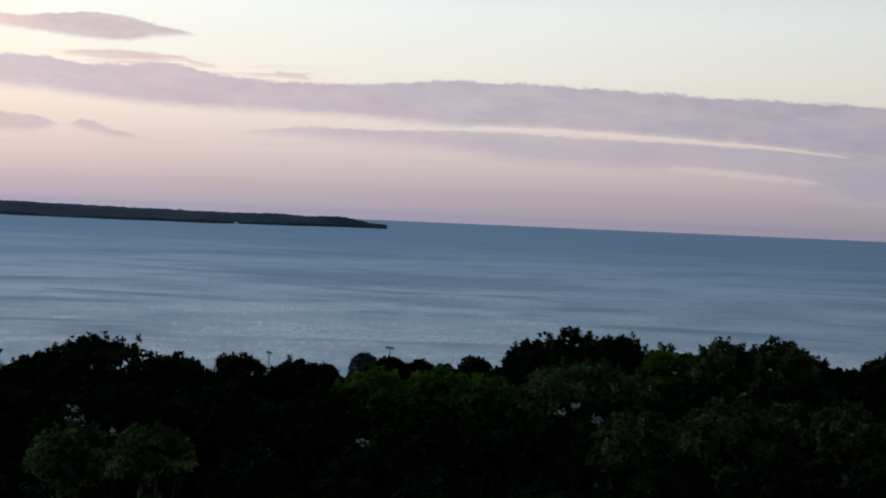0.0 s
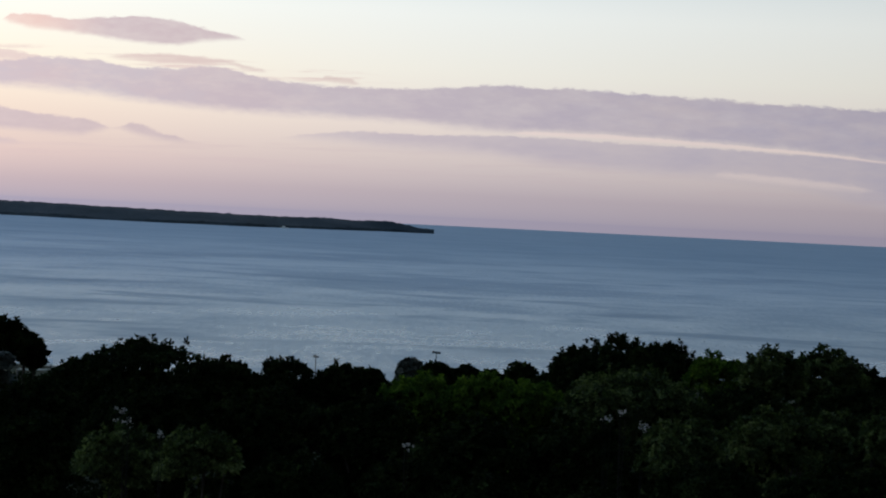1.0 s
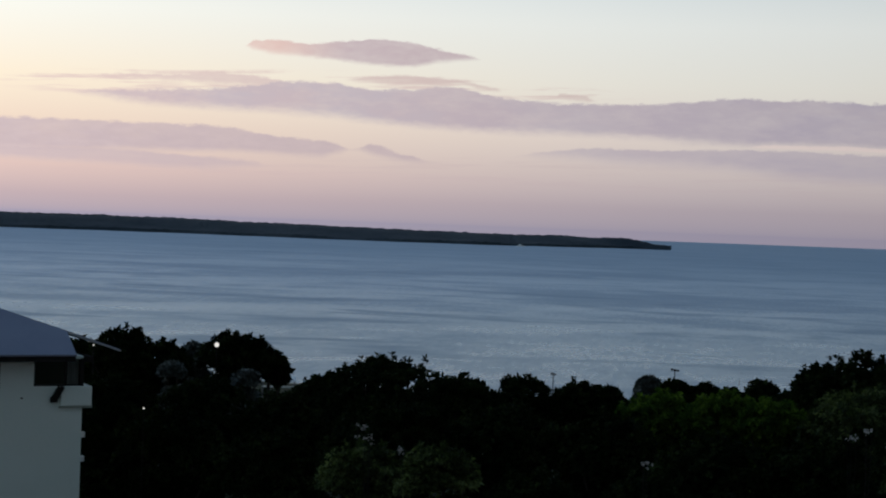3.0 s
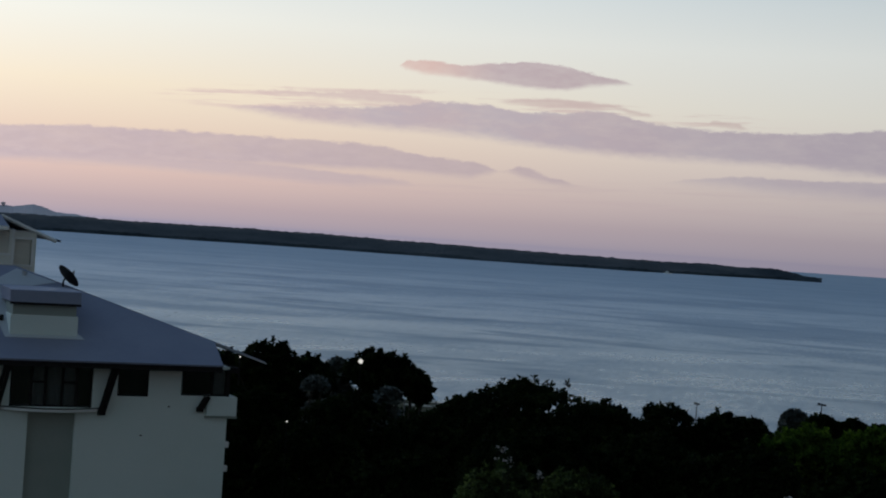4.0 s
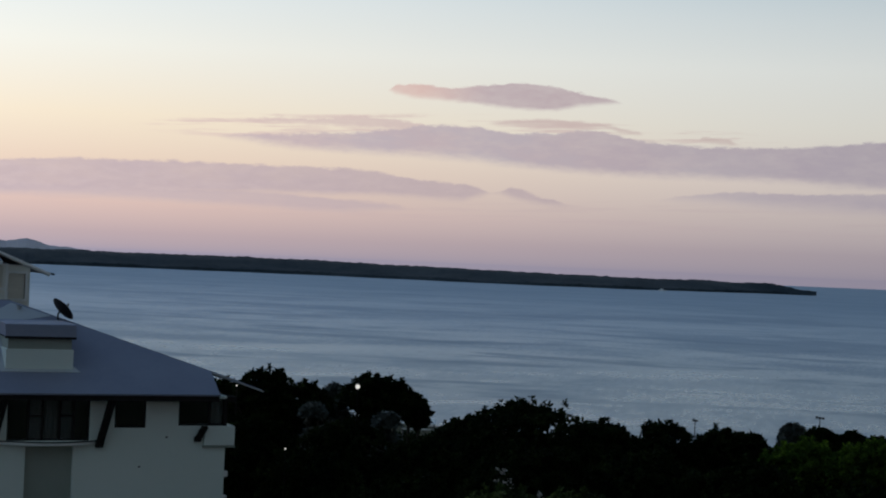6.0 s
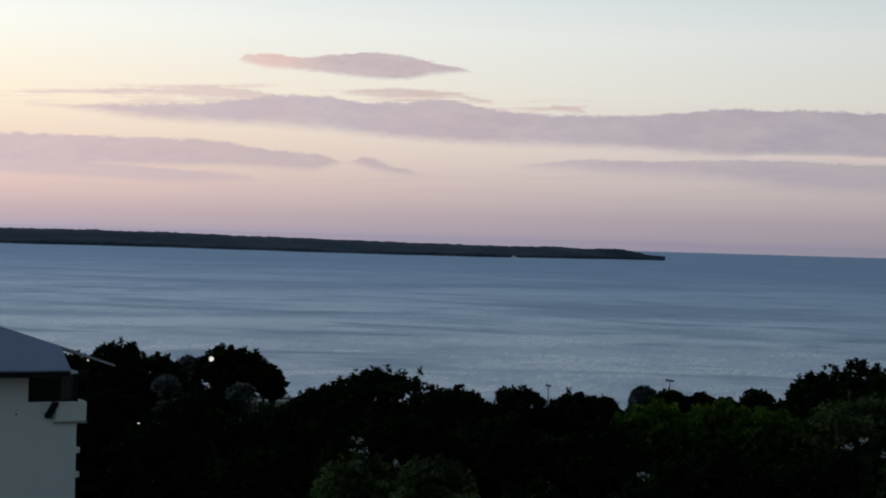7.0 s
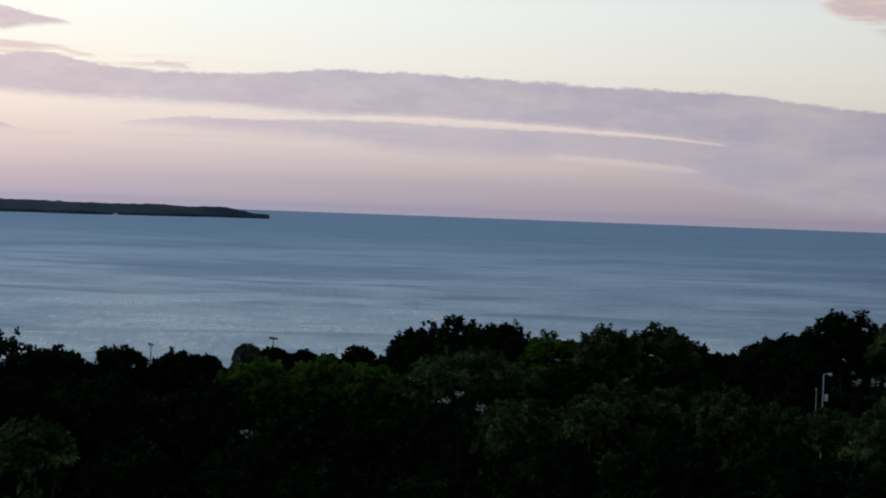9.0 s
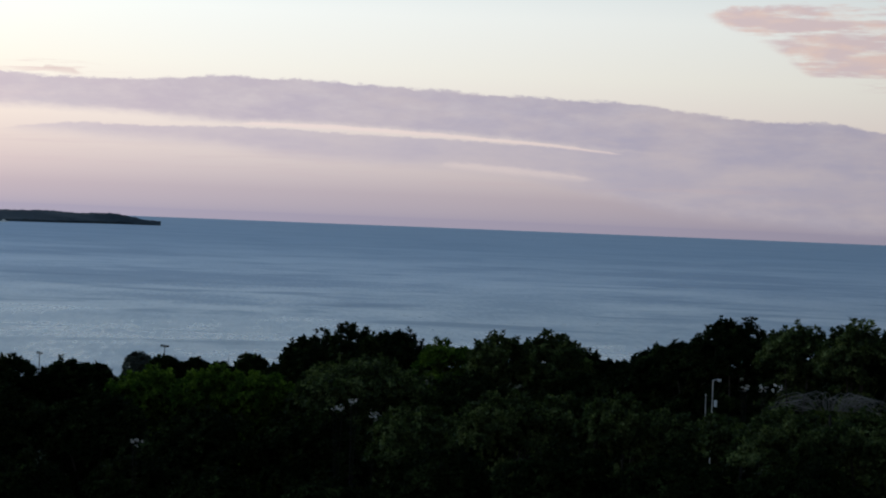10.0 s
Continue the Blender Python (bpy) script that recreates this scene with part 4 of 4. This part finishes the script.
# ---- lamps, poles and small things on the shore ----
def lamp_post(az, d, top, arm=0.0, head=0.3, glow=True, thin=0.05, label="slim street lamp with a white light", sign=0.0):
    q = at(az, d)
    z0 = ground_z(q.x, q.y)
    z = EYE + d * math.tan(radians(top)) - z0
    t = empty("street_lamp", pose(q.x, q.y, z0, 0, 0, az), label, "street lamp")
    bm = bmesh.new()
    tube(bm, [(0, 0, -0.2), (0, 0, z * 0.6), (0, 0, z)], [thin * 1.4, thin * 1.1, thin], 8)
    part("pole", bm, M_DARK if glow else M_METAL, t)
    if arm:
        bm = bmesh.new()
        tube(bm, [(0, 0, z - 0.02), (arm * 0.5, 0, z + 0.03), (arm, 0, z)], [thin * 0.8, thin * 0.7, thin * 0.6], 6)
        part("arm", bm, M_METAL, t)
    bm = bmesh.new()
    if glow:
        bmesh.ops.create_uvsphere(bm, u_segments=14, v_segments=9, radius=head, matrix=pose(arm, 0, z + head * 0.8))
        part("globe", bm, M_LAMP, t, "lit white globe")
    else:
        box(bm, arm - head, arm + head * 0.6, -0.12, 0.12, z - 0.06, z + 0.05, 0.02)
        part("lamp_head", bm, M_METAL, t)
    if sign:
        part("sign_box", boxes((0.07, 0.22, -0.05, 0.05, z - sign - 0.2, z - sign + 0.1), bevel=0.02), M_ROOFP, t)
    return t


def floodlight(az, d, top, width):
    q = at(az, d)
    z0 = ground_z(q.x, q.y)
    z = EYE + d * math.tan(radians(top)) - z0
    t = empty("floodlight_mast", pose(q.x, q.y, z0, 0, 0, az), "dark floodlight mast with a flat head", "floodlight mast")
    bm = bmesh.new()
    tube(bm, [(0, 0, -0.2), (0, 0, z)], [0.09, 0.05], 6)
    part("mast", bm, M_DARK, t)
    for i in (-1, 0, 1):
        part("floodlight", boxes((i * width / 3 - width / 7, i * width / 3 + width / 7, -0.2, 0.1, z - 0.06 + 0.1 * i * -0.6, z + 0.16 - 0.06 * i), bevel=0.02), M_DARK, t)
    part("crossbar", boxes((-width / 2, width / 2, -0.05, 0.05, z - 0.12, z - 0.06)), M_DARK, t)


lamp_post(-17.25, 75, -5.12, 0.3, 0.1, False, 0.024, "grey street lamp with a short arm", 1.0)
lamp_post(-17.03, 75, -5.65, 0.0, 0.03, False, 0.018, "short grey pole beside the street lamp")
lamp_post(17.45, 116, -4.46, 0.0, 0.17, True, 0.03)
lamp_post(19.85, 60, -6.63, 0.0, 0.032, True, 0.008)
lamp_post(21.6, 100, -4.52, 0.0, 0.05, True, 0.03)
lamp_post(-0.55, 210, -4.95, 0.0, 0.05, False, 0.04, "thin pole at the shore")
floodlight(1.64, 200, -4.7, 1.05)
floodlight(5.8, 200, -5.02, 0.7)


def build_shelter():
    q = at(15.5, 165)
    z0 = ground_z(q.x, q.y)
    zr = EYE - 165 * math.tan(radians(5.5)) - z0
    t = empty("picnic_shelter", pose(q.x, q.y, z0, 0, 0, 15.5), "open shore shelter with a pale roof", "shelter")
    bm = slab(bmesh.new(), [(-1.1, -1.2, zr - 0.1), (2.3, -1.2, zr - 0.1), (2.3, 0.6, zr + 0.25), (-1.1, 0.6, zr + 0.25)], 0.1)
    part("roof", bm, M_TRIM, t)
    part("railing", boxes((-1.0, 2.2, -1.15, -1.08, zr - 0.75, zr - 0.6)), M_TRIM, t)
    for x in (-0.95, 0.6, 2.15):
        for y in (-1.1, 0.5):
            bm = bmesh.new()
            tube(bm, [(x, y, -0.2), (x, y, zr - 0.15)], [0.06, 0.06], 6)
            part("post", bm, M_SOFFIT, t)
    bm = bmesh.new()
    tube(bm, [(-2.6, -1.0, zr - 0.9), (-1.1, -1.1, zr + 0.35)], [0.08, 0.08], 6)
    part("boom", bm, M_TRIM, t)


build_shelter()


def build_mast():
    q = at(29.83, 4590)
    t = empty("water_tower", pose(q.x, q.y, 30), "small tower on the far hills", "tower")
    part("shaft", tube(bmesh.new(), [(0, 0, -4), (0, 0, 8)], [2.5, 2.5], 8), M_HAZE_HILL, t)
    part("tank", tube(bmesh.new(), [(0, 0, 8), (0, 0, 10), (0, 0, 15), (0, 0, 16)], [3, 6, 6, 3], 10), M_HAZE_HILL, t)


build_mast()


def build_boat():
    """A white launch moored off the island."""
    q = at(7.1, 2190, 0)
    t = empty("boat", pose(q.x, q.y, 0.0, 0, 0, 10), "small white boat moored off the island", "boat")
    bm = bmesh.new()
    ring = [(-5, -1.4), (3, -1.6), (6, 0), (3, 1.6), (-5, 1.4)]
    slab(bm, [(x, y, 1.2) for x, y in ring], 1.5)
    part("hull", bm, M_TRIM, t)
    part("cabin", boxes((-2.5, 1.5, -1, 1, 1.2, 3.0), bevel=0.15), M_TRIM, t)


build_boat()


def bare_shrub(az, d, top, width, seed):
    """A leafless shrub of arching grey twigs."""
    rng = np.random.default_rng(seed)
    q = at(az, d)
    z0 = ground_z(q.x, q.y)
    z = EYE + d * math.tan(radians(top)) - z0
    t = empty("bare_shrub", pose(q.x, q.y, z0, 0, 0, az), "leafless shrub with arching grey twigs", "shrub")
    part("trunk", tube(bmesh.new(), [(0, 0, -0.2), (0.1, 0, z * 0.5), (0, 0, z - 1.0)], [0.1, 0.08, 0.05], 7), M_DARK, t)
    for k in range(64):
        s, y = rng.uniform(-1, 1), rng.uniform(-1.2, 0.6)
        root = (s * width * 0.45, y * 0.3, z - 0.8)
        dome = 0.3 * s * s + rng.uniform(0.0, 0.45)
        side = math.copysign(rng.uniform(0.25, 0.7), s + rng.normal() * 0.3)
        pts = [root, (s * width * 0.7, y * 0.7, z - dome - 0.12), (s * width * 0.85 + side * 0.3, y, z - dome), (s * width + side * 0.75, y * 1.1, z - dome - 0.1), (s * width + side * 1.2, y * 1.2, z - dome - rng.uniform(0.2, 0.5))]
        part("twig", tube(bmesh.new(), pts, [0.014, 0.013, 0.012, 0.01, 0.005], 4), M_TWIG, t)


bare_shrub(-21.2, 64, -5.2, 1.7, 61)
# Stands in for a small dull grey thing, not for flowers.
blossom_and_glimpse(2.45, 49.0, -7.85, 0.12, 309)
# The first three stand for light through crown gaps, the fourth for whitish scraps.
for k, (az, top) in enumerate(((-18.3, -5.28), (-18.9, -5.22), (-19.5, -5.2), (-4.9, -6.3), (6.0, -8.75), (12.4, -7.0))):
    blossom_and_glimpse(az, 70 if az < -18 else 52, top, 0.06, 330 + k)
